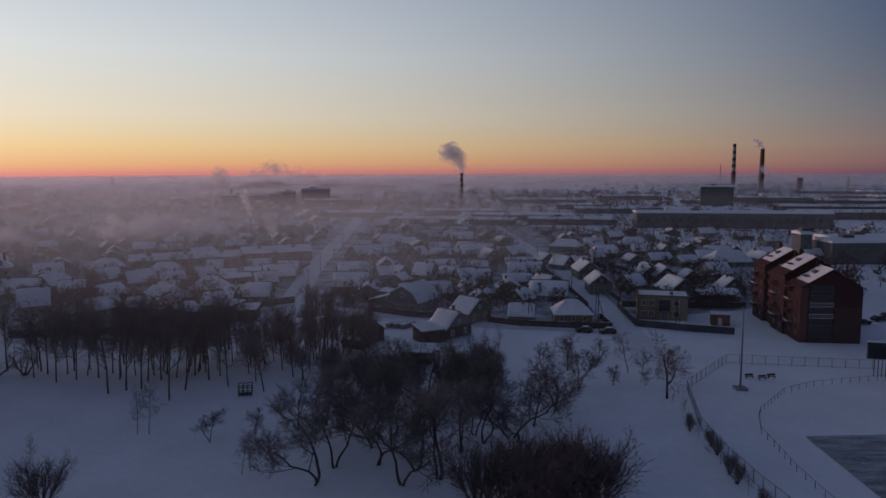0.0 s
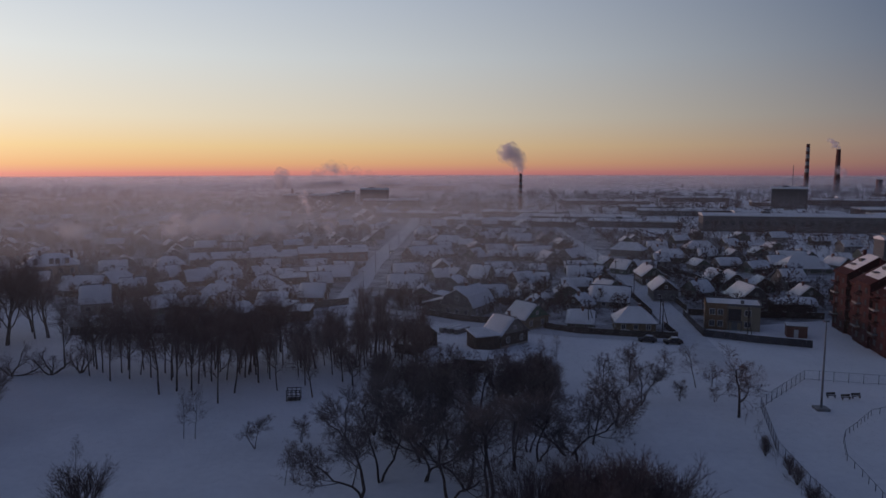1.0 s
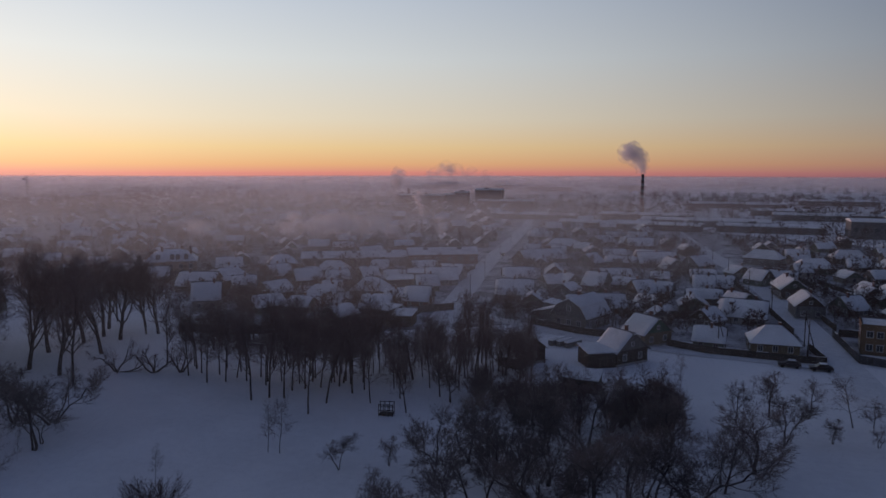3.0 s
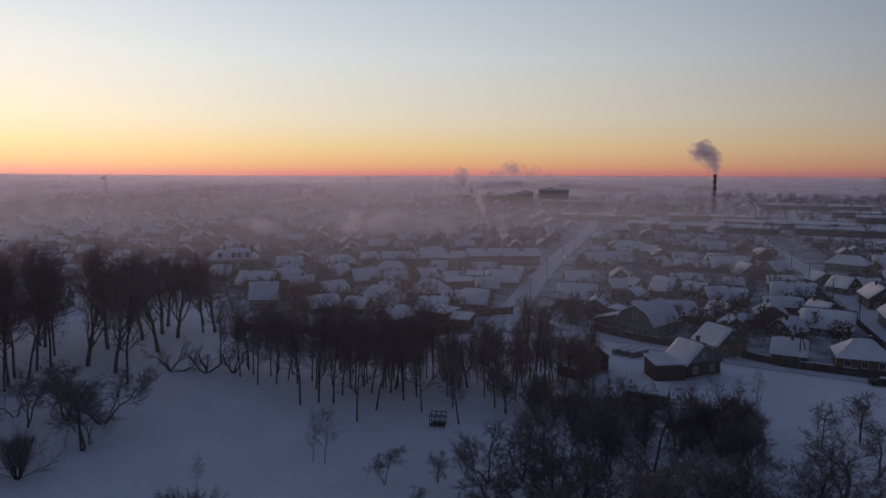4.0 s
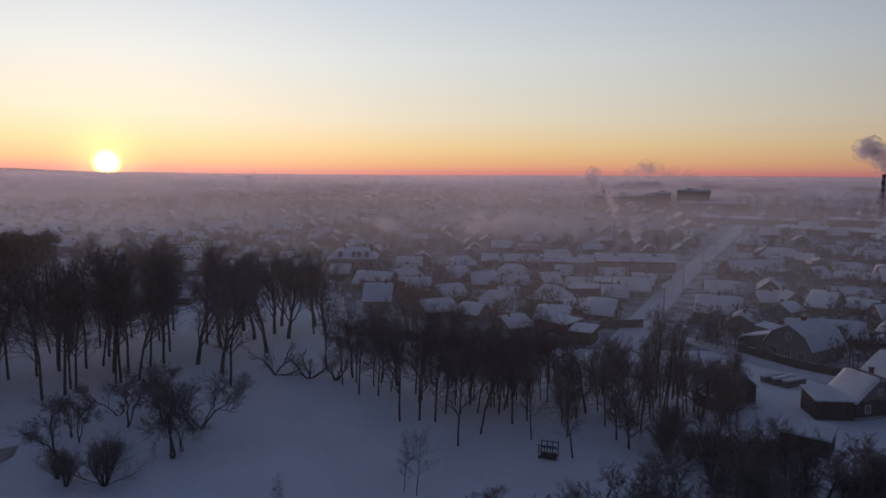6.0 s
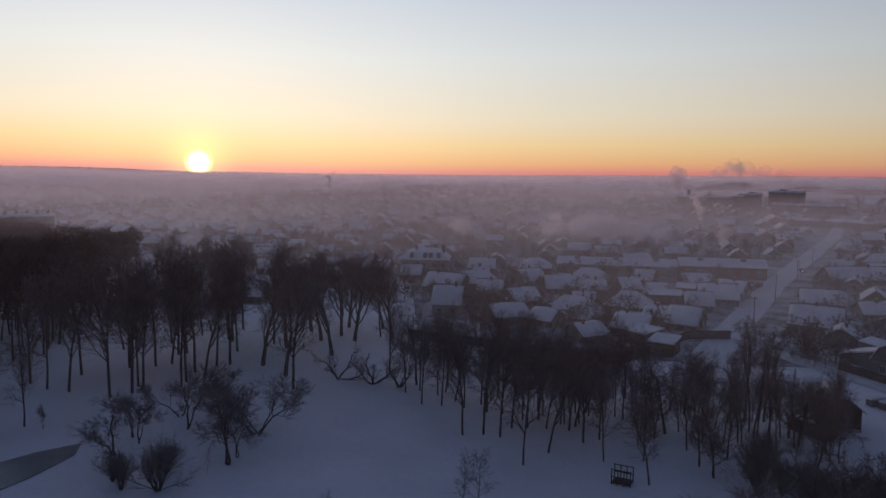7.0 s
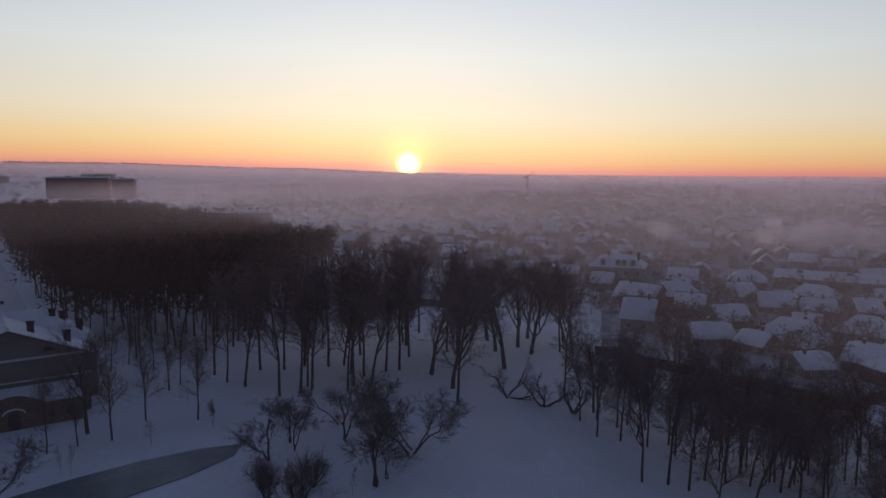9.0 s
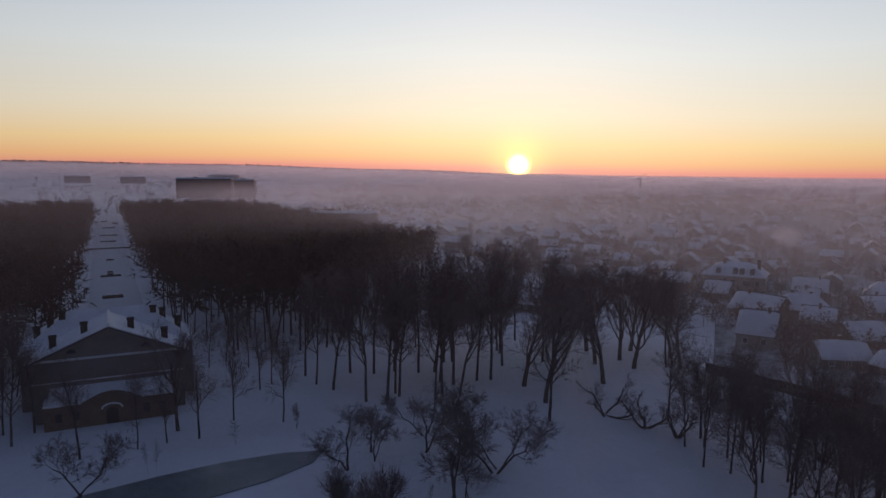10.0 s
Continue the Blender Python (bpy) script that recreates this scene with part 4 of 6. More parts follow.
tree("tall", -140.1, 116.0, 26)
tree("tall", -131.0, 136.0, 25)
tree("tall", -150.0, 140.0, 24)
tree("fan", -128.0, 168.0, 21, 0, 1.30)
tree("fan", -120.0, 172.0, 20, 0, 1.30)
tree("tall", -132.0, 176.0, 18)
tree("spread", -39.2, 199.0, 9)
tree("spread", -34.4, 195.4, 8)
tree("poplar", -41.5, 206.0, 9)
tree("spread", -36.0, 186.0, 9)
tree("spread", -41.0, 215.0, 7)
tree("poplar", -37.0, 193.0, 10)


# ---- the woods on both sides of the avenue ----
def scatter_wood(name, label, spots, seed, size=1.0, style="wood", twig=0.045, twigs=None, spread=0.15, edge=0.0):
    """Many light trees in one mesh."""
    r = np.random.default_rng(seed)
    kinds = []
    for k in range(5):
        pieces = grow(300 + k, 15, 0.2, style)
        a, fa = tube_arrays([p for p in pieces if p[4] <= 1], 3)
        b, fb = tube_arrays([(p[0], p[1], max(p[2], twig), 0.01, 0) for p in pieces if p[4] == 2], 3, True)
        c, fc = blade_arrays([p for p in pieces if p[4] >= 3], twig)
        kinds.append((np.concatenate([a, b, c]), fa + [tuple(i + len(a) for i in f) for f in fb] + [tuple(i + len(a) + len(b) for i in f) for f in fc]))
    pts, faces, k = [], [], 0
    for x, y in spots:
        v, f = kinds[r.integers(5)]
        t, s = r.uniform(0, 6.28), r.uniform(1 - spread, 1 + spread) * size * (1 + edge * min(1.0, max(0.0, (x + 270) / 80)))
        c, q = math.cos(t), math.sin(t)
        w = v * s
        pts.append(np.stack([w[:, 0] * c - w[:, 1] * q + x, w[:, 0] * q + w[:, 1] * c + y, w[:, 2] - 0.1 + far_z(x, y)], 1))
        faces.extend(tuple(i + k for i in g) for g in f)
        k += len(v)
    me = bpy.data.meshes.new(name)
    me.from_pydata(np.concatenate(pts).tolist(), [], faces)
    me.materials.append(twigs or TWIG)
    tagged(new(name, me), label, "wood", "", "stuff")


def wood_spots(box, step, seed, keep):
    r = random.Random(seed)
    x0, y0, x1, y1 = box
    out = []
    x = x0
    while x < x1:
        y = y0
        while y < y1:
            p = (x + r.uniform(-0.45, 0.45) * step, y + r.uniform(-0.45, 0.45) * step)
            if keep(*p):
                out.append(p)
            y += step
        x += step
    return out


def avenue_y(x):
    return 66.5 + (-150 - x) * 0.030


def in_north(x, y):
    edge = min(112 + (-160 - x) * 0.78, 192)
    if math.hypot(x + 177, y - 174) < 11:
        return False
    return avenue_y(x) + 10.5 < y < edge and not (x > -178 and y < 88)


north = wood_spots((-640, 60, -158, 215), 6.2, 3, in_north)
south = wood_spots((-660, -20, -160, 70), 6.6, 4, lambda x, y: y < avenue_y(x) - 10.5 and not (x > -168 and y > 42))
scatter_wood("wood", "dense bare wood beside the snowy avenue", north, 5, 1.05, "wood", 0.13, WOOD_TWIG, 0.15, 0.42)
scatter_wood("wood", "dense bare wood beside the snowy avenue", south, 6, 1.05, "wood", 0.13, WOOD_TWIG, 0.15, 0.15)


# ---- more of the village ----
PLACED = [(o.matrix_basis.translation.x, o.matrix_basis.translation.y) for o in list(scene.objects) if o.parent is None and o.name.split(".")[0] in ("house", "shed")]


def free(x, y, gap):
    return all((x - a) ** 2 + (y - b) ** 2 > gap * gap for a, b in PLACED)


def on_street(x, y):
    return abs(x + 48 + (y - 200) * 0.06) < 12 or (abs(x - 47) < 10 and y < 520) or (440 < y < 478 and x > 60)


protos = []
for k in range(8):
    protos.append(build_house(pose(0, 0, 0), 6 + k % 4 * 1.3, 5.6 + k % 3 * 1.2, 4.4 + 0.25 * k, "timber" if k % 4 else "plaster", 900 + k, "single-storey village house with a snow-covered gable roof", plain=True))
r = random.Random(21)
spots = []
for iy in range(36):
    for ix in range(64):
        x, y = -760 + ix * 17.5 + r.uniform(-7, 7), 205 + iy * 20 + r.uniform(-8, 8)
        if x < -165 and y < 213:
            continue
        if y < 205 or (x > 110 and y < 285) or (y > 560 and x > -60) or (x > 60 and y > 430) or on_street(x, y) or abs(x + 100) < 46 and abs(y - 300) < 16:
            continue
        if r.random() < 0.2 + min(0.45, max(0.0, (math.hypot(x, y) - 300) / 500)) or not free(x, y, 11.5):
            continue
        PLACED.append((x, y))
        spots.append((x, y, r.choice((8, 98)) + r.uniform(-9, 9) + (20 if x < -60 else 0), r.uniform(0.7, 1.25)))
spots.sort(key=lambda s: math.hypot(s[0] + 5, s[1] - 30))
near_spots, far_spots = spots[:150], spots[150:]
for k, (x, y, a, s) in enumerate(near_spots):
    h = protos[k % 8] if k < 8 else copy_thing(protos[k % 8], pose(x, y, 0, 0, 0, a))
    h.matrix_basis = pose(x, y, 0, 0, 0, a)
far = {"walls": Shape(), "roofs": Shape()}
for x, y, a, s in far_spots:
    m = pose(x, y, 0, 0, 0, a)
    L, W, e, t = 4.4 * s, 3.6 * s, 2.5 * s, 5.2 * s
    far["walls"].add([m @ Vector(p) for p in ((-L, -W, -.3), (L, -W, -.3), (L, W, -.3), (-L, W, -.3), (-L, -W, e), (L, -W, e), (L, W, e), (-L, W, e), (-L, 0, t - .2), (L, 0, t - .2))],
                     [(0, 1, 5, 4), (2, 3, 7, 6), (1, 2, 6, 9, 5), (3, 0, 4, 8, 7)])
    o = 0.5
    far["roofs"].add([m @ Vector(p) for p in ((-L - o, -W - o, e - .4), (L + o, -W - o, e - .4), (L + o, 0, t), (-L - o, 0, t), (L + o, W + o, e - .4), (-L - o, W + o, e - .4),
                                              (-L - o, -W - o, e - .1), (L + o, -W - o, e - .1), (L + o, 0, t + .35), (-L - o, 0, t + .35), (L + o, W + o, e - .1), (-L - o, W + o, e - .1))],
                     [(6, 7, 8, 9), (9, 8, 10, 11), (0, 1, 7, 6), (4, 5, 11, 10), (1, 2, 8, 7), (2, 4, 10, 8), (3, 0, 6, 9), (5, 3, 9, 11)])
far_town = thing("far_houses", "far rows of low houses under snow", "houses", pose(0, 0, 0), "", "stuff")
part("walls", far["walls"], WALLS["timber"][1], far_town)
part("roofs", far["roofs"], ROOF_SNOW, far_town)

# the grove behind the lawn, thick with stems
r = random.Random(77)
for k in range(40):
    u = r.random()
    x, y = -92 + 50 * u + r.uniform(-2, 2), 141 - 9 * u + r.uniform(0, 27)
    tree("tall", x, y, r.uniform(9, 17), 0, r.uniform(0.85, 1.3))
for k in range(7):
    u, v = r.random(), 0.25 + 0.75 * r.random()
    x, y = -124 - 38 * v, 92 + 62 * u + 14 * v
    tree("tall" if k % 5 else "fan", x, y, r.uniform(18, 24), 0, r.uniform(0.8, 1.2))
for k in range(20):
    tree("tall" if k % 3 else "fan", r.uniform(-262, -190), r.uniform(168, 222), r.uniform(13, 18), 0, r.uniform(0.8, 1.1))
for k in range(14):
    tree("tall", r.uniform(-165, -126), r.uniform(28, 50), r.uniform(13, 18))
for k in range(38):
    tree("tall" if k % 4 else "spread", r.uniform(-42, -15), r.uniform(134, 166), r.uniform(6.5, 12.5), 0, 1.1)
for k in range(5):
    tree("poplar", r.uniform(-30, -19), r.uniform(148, 162), r.uniform(11, 15), 0, 1.3)
for k in range(9):
    tree("willow", r.uniform(-20, 12), r.uniform(100, 124), r.uniform(8, 11), 0, 1.1)
tree("bush", 7.6, 129.5, 10.5, 0, 0.75)
tree("bush", 9.2, 131.0, 9.5, 0, 0.75)
thicket = [(-24 + 34 * r.random(), 126 + 15 * r.random()) for k in range(36)]
scatter_wood("thicket", "dense dark brushwood thicket", thicket, 14, 0.33, "bush", 0.035, DARK_TWIG, 0.35)
gardens = []
for k in range(3400):
    x, y = r.uniform(-300, 130), 200 + 240 * r.random() ** 1.5
    if free(x, y, 5.2) and not on_street(x, y) and not (x > 110 and y < 290) and not (x < -165 and y < 210):
        gardens.append((x, y))
scatter_wood("garden_trees", "bare fruit trees and bushes in the gardens", gardens, 15, 0.34, "garden", 0.18, WOOD_TWIG, 0.5)
spots = []
for k in range(3600):
    x, y = r.uniform(-900, 200), r.uniform(330, 1050)
    if free(x, y, 6) and not on_street(x, y):
        spots.append((x, y))
scatter_wood("garden_trees", "far bare trees between the houses", spots, 9, 0.42, "clump", 0.34, WOOD_TWIG, 0.5)

belts = []
for k in range(430):
    a, dd, n = radians(r.uniform(-38, 92)), 620 + 3700 * r.random() ** 1.2, r.randint(6, 30)
    for i in range(n):
        t = dd + r.uniform(-8, 8)
        b = a + (i - n / 2) * r.uniform(5, 10) * (1 + dd / 1500) / dd
        if not (t < 660 and b > radians(62)):
            belts.append((-6 - t * math.sin(b), 30 + t * math.cos(b)))
scatter_wood("tree_belts", "far belts of bare trees in the haze", belts, 16, 0.62, "clump", 0.5, WOOD_TWIG, 0.4)

# dark clumps between the works
clumps = []
for cx, cy, rx, ry, n in ((325, 690, 45, 45, 60), (410, 800, 60, 70, 70), (230, 1050, 26, 20, 26), (250, 692, 12, 8, 10), (175, 800, 40, 40, 20), (120, 470, 60, 8, 22), (215, 465, 60, 6, 26), (520, 1030, 60, 50, 40), (300, 520, 60, 30, 26), (260, 400, 60, 30, 30), (180, 360, 60, 20, 20), (132, 228, 24, 34, 34), (155, 268, 30, 20, 26), (40, 455, 60, 12, 26), (-20, 560, 60, 30, 26), (90, 600, 60, 30, 26), (250, 560, 90, 20, 60), (400, 560, 80, 40, 60), (150, 420, 70, 14, 40), (210, 380, 50, 20, 36), (360, 720, 120, 40, 80), (560, 900, 120, 60, 80), (480, 1080, 140, 40, 90), (300, 980, 160, 50, 90), (120, 900, 120, 60, 70)):
    clumps += [(cx + r.gauss(0, 0.5) * rx, cy + r.gauss(0, 0.5) * ry) for i in range(n)]
scatter_wood("works_trees", "dark bare trees standing among the works", clumps, 17, 0.5, "clump", 0.38, WOOD_TWIG, 0.4)


# ---- distance haze over the town, imitated by see-through sheets ----
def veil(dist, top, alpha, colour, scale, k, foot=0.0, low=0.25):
    """A see-through sheet standing in for distance haze over the town, an arc far round the open ground."""
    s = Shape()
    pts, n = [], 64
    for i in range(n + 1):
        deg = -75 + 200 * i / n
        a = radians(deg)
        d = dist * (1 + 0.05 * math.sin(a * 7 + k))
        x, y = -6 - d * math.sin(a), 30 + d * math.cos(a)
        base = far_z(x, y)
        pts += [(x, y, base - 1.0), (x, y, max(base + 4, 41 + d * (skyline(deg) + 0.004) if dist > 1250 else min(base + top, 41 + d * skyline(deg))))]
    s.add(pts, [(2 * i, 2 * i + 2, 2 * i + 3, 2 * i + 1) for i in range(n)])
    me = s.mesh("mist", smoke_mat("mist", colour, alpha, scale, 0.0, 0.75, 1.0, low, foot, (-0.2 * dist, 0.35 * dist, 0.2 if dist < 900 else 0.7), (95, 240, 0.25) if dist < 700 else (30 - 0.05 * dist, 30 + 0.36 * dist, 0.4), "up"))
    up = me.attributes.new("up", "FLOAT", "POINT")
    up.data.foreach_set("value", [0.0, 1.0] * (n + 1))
    tagged(new("mist", me), "see-through sheet standing in for distance haze over the town", "mist", "", "stuff")


# opacity rises with distance like aerial haze; near sheets lift the darks, far ones are greyer
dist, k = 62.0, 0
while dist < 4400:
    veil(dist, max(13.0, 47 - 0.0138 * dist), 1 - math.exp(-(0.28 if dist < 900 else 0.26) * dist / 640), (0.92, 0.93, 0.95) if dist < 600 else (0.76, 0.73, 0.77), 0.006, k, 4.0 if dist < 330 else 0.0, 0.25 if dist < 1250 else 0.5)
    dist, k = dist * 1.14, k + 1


# ---- fences ----
def fence(points, height, label, bay=2.5, ma=None, snow=True):
    """A board fence: posts, one panel a bay, a line of snow on top."""
    x0, y0 = points[0]
    f = thing("fence", label, "fence", pose(x0, y0, 0))
    points = [(x - x0, y - y0) for x, y in points]
    post = Shape().box(-0.07, -0.07, -0.3, 0.07, 0.07, height + 0.08).mesh("post", FENCE)
    n = 12
    zig = [(-bay / 2 + i * bay / n, 0.03 if i % 2 else -0.03) for i in range(n + 1)]
    panel = Shape().slab(zig + [(x, y + 0.03) for x, y in zig[::-1]], 0.06, height).mesh("panel", ma or FENCE)
    cap = Shape().box(-bay / 2, -0.05, height - 0.01, bay / 2, 0.05, height + 0.08).mesh("snow_line", ROOF_SNOW)
    for (ax, ay), (bx, by) in zip(points, points[1:]):
        d = math.hypot(bx - ax, by - ay)
        k = max(1, round(d / bay))
        a = math.degrees(math.atan2(by - ay, bx - ax))
        for i in range(k):
            t = (i + 0.5) / k
            m = pose(ax + (bx - ax) * t, ay + (by - ay) * t, 0, 0, 0, a) @ Matrix.Diagonal((d / k / bay, 1, 1, 1))
            part("panel", panel, None, f, m=m)
            if snow and i % 3 == 1:
                part("snow_line", cap, None, f, m=m)
            part("post", post, None, f, m=pose(ax + (bx - ax) * i / k, ay + (by - ay) * i / k, 0, 0, 0, a))
    return f


GATE = mat("dark_sheet_fence", (0.05, 0.05, 0.06), (0.09, 0.09, 0.10), 1.0, 0.7, 0.1)
fence([(-46.5, 214), (-54.7, 208), (-56.5, 192), (-58.7, 176.6), (-70, 174), (-83.8, 173), (-107.8, 168.9)], 2.2, "long dark board fence round the village gardens")
fence([(-22, 201), (-9.9, 193), (1.8, 189.5)], 1.8, "dark board fence along the lane")
fence([(12, 186), (20, 181), (38, 177.5), (44, 177.5), (43.5, 190)], 1.7, "dark board fence in front of the wooden houses")
fence([(52.3, 204.9), (51, 180.3), (62, 174.5), (73.1, 170.6)], 1.9, "dark sheet fence round the flat-roofed building", ma=GATE)
fence([(54, 206), (75, 204), (90, 203)], 1.9, "dark board fence behind the yards")
fence([(-62, 240), (-58, 300)], 1.7, "board fence along the street")
fence([(55, 212), (55, 240), (54, 280)], 1.7, "board fence along the street")
fence([(43.5, 205), (43, 240), (41, 280)], 1.7, "board fence along the street")
r = random.Random(3)
for k in range(26):
    x, y = r.uniform(-150, 110), r.uniform(215, 330)
    a = radians(r.choice((8, 98)) + r.uniform(-6, 6) + (18 if x < -60 else 0))
    L = r.uniform(12, 26)
    q = (x + L * math.cos(a), y + L * math.sin(a))
    if all(free(x + (q[0] - x) * t / 4, y + (q[1] - y) * t / 4, 5.0) and not on_street(x + (q[0] - x) * t / 4, y + (q[1] - y) * t / 4) for t in range(5)):
        fence([(x, y), q], 1.6, "low dark board fence between gardens", snow=False)


# ---- the staggered red-brick block of flats ----
def red_block():
    dark_red = mat("dark_red_brick", (0.044, 0.014, 0.015), (0.07, 0.022, 0.022), 2.5, 0.85, 0.35)
    orange = mat("orange_brick", (0.12, 0.056, 0.043), (0.16, 0.076, 0.058), 2.5, 0.85, 0.35)
    b = thing("apartment_block", "red-brick apartment block with stepped snowy gables and balconies", "apartment building", pose(85.3, 163.2, 0, 0, 0, -6.7))
    W = 14.0
    for k, (y0, y1, eave, x0) in enumerate(((0, 8.6, 13.5, 0), (8.6, 17.5, 15.3, -0.7), (17.5, 23.5, 13.9, 0.2), (23.5, 32.0, 15.4, -0.7))):
        ridge = eave + 4.3
        outline = [(x0, -0.4), (x0 + W, -0.4), (x0 + W, eave), (x0 + W / 2, ridge - 0.1), (x0, eave)]
        body = Shape().add([(x, y0, z) for x, z in outline] + [(x, y1, z) for x, z in outline], [(0, 1, 2, 3, 4), (9, 8, 7, 6, 5), (1, 6, 7, 2), (2, 7, 8, 3), (3, 8, 9, 4), (4, 9, 5, 0)])
        part("wall", body, dark_red, b)
        o = 0.5
        for name, up, ma, trim in (("roof", 0.0, dark_red, 0.0), ("roof_snow", 0.14, ROOF_SNOW, 0.3)):
            for sx in (-1, 1):
                cx = x0 + W / 2
                ex, ez = cx + sx * (W / 2 + o - trim), eave - o * 4.3 / 7
                pts = [(cx, y0 - o + trim, ridge + up), (ex, y0 - o + trim, ez + up), (ex, y1 + 0.02 - 4 * trim, ez + up), (cx, y1 + 0.02 - 4 * trim, ridge + up)]
                low = [(x, y, z - 0.14) for x, y, z in pts]
                part(name, Shape().add(pts + low, [(0, 1, 2, 3), (7, 6, 5, 4), (0, 4, 5, 1), (1, 5, 6, 2), (2, 6, 7, 3), (3, 7, 4, 0)]), ma, b)
            if name == "roof_snow":
                for j in range(2):
                    px = x0 + W / 2 - 2.2 - 2.2 * j
                    part("skylight", Shape().box(px - 0.6, (y0 + y1) / 2 - 0.9, eave + 1.9, px + 0.6, (y0 + y1) / 2 + 0.9, eave + 3.4 - 1.2 * j), SHEET, b, "dark roof dormer")
        part("vent_stack", Shape().box(x0 + 6.0, y1 - 1.6, ridge - 1.4, x0 + 6.7, y1 - 0.9, ridge + 1.1), dark_red, b)
        # the street side: balconies in a column, windows beside it
        for f in range(5):
            z = 0.5 + 2.8 * f
            if f:
                bal = part("balcony", Shape().box(x0 - 1.1, y0 + 4.6, z, x0, y0 + 7.8, z + 0.15), dark_red, b)
                part("railing", Shape().box(x0 - 1.12, y0 + 4.6, z + 0.6, x0 - 1.06, y0 + 7.8, z + 1.05).box(x0 - 1.06, y0 + 4.6, z + 0.6, x0, y0 + 4.66, z + 1.05), (CONCRETE if f in (1, 3) and k != 2 else dark_red), bal, "balcony railing")
            for wy in (2.2, 6.2):
                part("window", Shape().box(x0 - 0.05, y0 + wy - 0.7, z + 0.8, x0 - 0.004, y0 + wy + 0.7, z + 2.2), PANE, b, "dark window")
    # the gable end: a column of loggias, an orange strip at the corner, a paler lower wall
    part("corner_strip", Shape().box(0.02, -0.05, 0, 1.7, -0.003, 13.2), orange, b, "orange brick corner strip")
    part("lower_wall", Shape().box(7.8, -0.05, 0, 13.9, -0.003, 8.6), mat("brown_brick", (0.07, 0.04, 0.034), (0.10, 0.056, 0.048), 2.5, 0.85, 0.3), b, "brown brick lower wall")
    for f in range(5):
        z = 0.4 + 2.75 * f
        part("loggia", Shape().box(2.2, -0.04, z + 1.0, 7.4, -0.006, z + 2.6), PANE, b, "dark glazed loggia")
        rail = Shape().box(2.1, -0.22, z + 0.95, 7.5, -0.14, z + 1.05).box(2.1, -0.22, z, 7.5, -0.14, z + 0.1)
        for i in range(9):
            rail.box(2.1 + i * 0.6625, -0.21, z + 0.1, 2.2 + i * 0.6625, -0.15, z + 0.95)
        part("railing", rail, WHITE if f in (2, 3) else STEEL, b, "lattice railing")
    return b


red_block()


# ---- the two-storey flat-roofed office ----
def office():
    ochre = mat("ochre_cladding", (0.20, 0.17, 0.125), (0.26, 0.22, 0.165), 0.7, 0.8, 0.1)
    orange = mat("orange_cladding", (0.16, 0.105, 0.065), (0.21, 0.14, 0.085), 0.7, 0.8, 0.1)
    b = thing("office_building", "two-storey ochre office with a flat snowy roof", "office building", pose(54.2, 189.6, 0, 0, 0, -14))
    part("wall", Shape().box(0, 0, -0.3, 13, 9, 6.4), ochre, b)
    part("corner_wall", Shape().box(-0.3, -0.35, -0.3, 5.0, -0.004, 6.9).box(-0.35, -0.35, -0.3, -0.004, 9, 6.9), orange, b, "orange corner cladding")
    part("parapet", Shape().box(-0.3, -0.3, 6.4, 13.2, 0.1, 6.9).box(12.9, 0.1, 6.4, 13.2, 9.2, 6.9).box(-0.3, 8.9, 6.4, 12.9, 9.2, 6.9).box(-0.3, 0.1, 6.4, 0, 8.9, 6.9), SHEET, b)
    part("roof_snow", Shape().box(0.0, 0.1, 6.4, 12.9, 8.9, 6.68), ROOF_SNOW, b)
    part("roof_vent", Shape().box(8.4, 2, 6.6, 9.2, 2.8, 7.5), SHEET, b)
    for x, w in ((1.4, 1.2), (3.4, 1.2), (10.0, 1.4)):
        for z in (1.7, 4.7):
            window_parts(b, x, -0.36 if x < 5 else 0, z, w, 1.4, 0)
    part("stair_glazing", Shape().box(5.4, -0.06, 2.6, 8.4, -0.004, 5.6), PANE, b, "tall stairwell glazing")
    part("porch", Shape().box(5.2, -1.4, 2.3, 8.6, -0.004, 2.5).box(5.3, -1.35, 0, 5.45, -1.2, 2.3).box(8.35, -1.35, 0, 8.5, -1.2, 2.3), SHEET, b)
    part("door", Shape().box(6.2, -0.07, 0, 7.6, -0.003, 2.1), STEEL, b)
    for z in (1.7, 4.7):
        for y in (2.5, 6):
            window_parts(b, -0.36, y, z, 1.2, 1.4, -90)
    k = thing("kiosk", "small reddish brick shed beside the office", "shed", pose(71.5, 181.5, 0, 0, 0, -14))
    part("wall", Shape().box(0, 0, -0.3, 4.6, 3.6, 2.8), BRICK, k)
    part("roof", Shape().box(-0.2, -0.2, 2.8, 4.8, 3.8, 2.95), SHEET, k)
    part("roof_snow", Shape().box(-0.15, -0.15, 2.95, 4.75, 3.75, 3.15), ROOF_SNOW, k)
    part("door", Shape().box(1.6, -0.05, 0, 2.6, -0.004, 2.0), WHITE, k)


office()


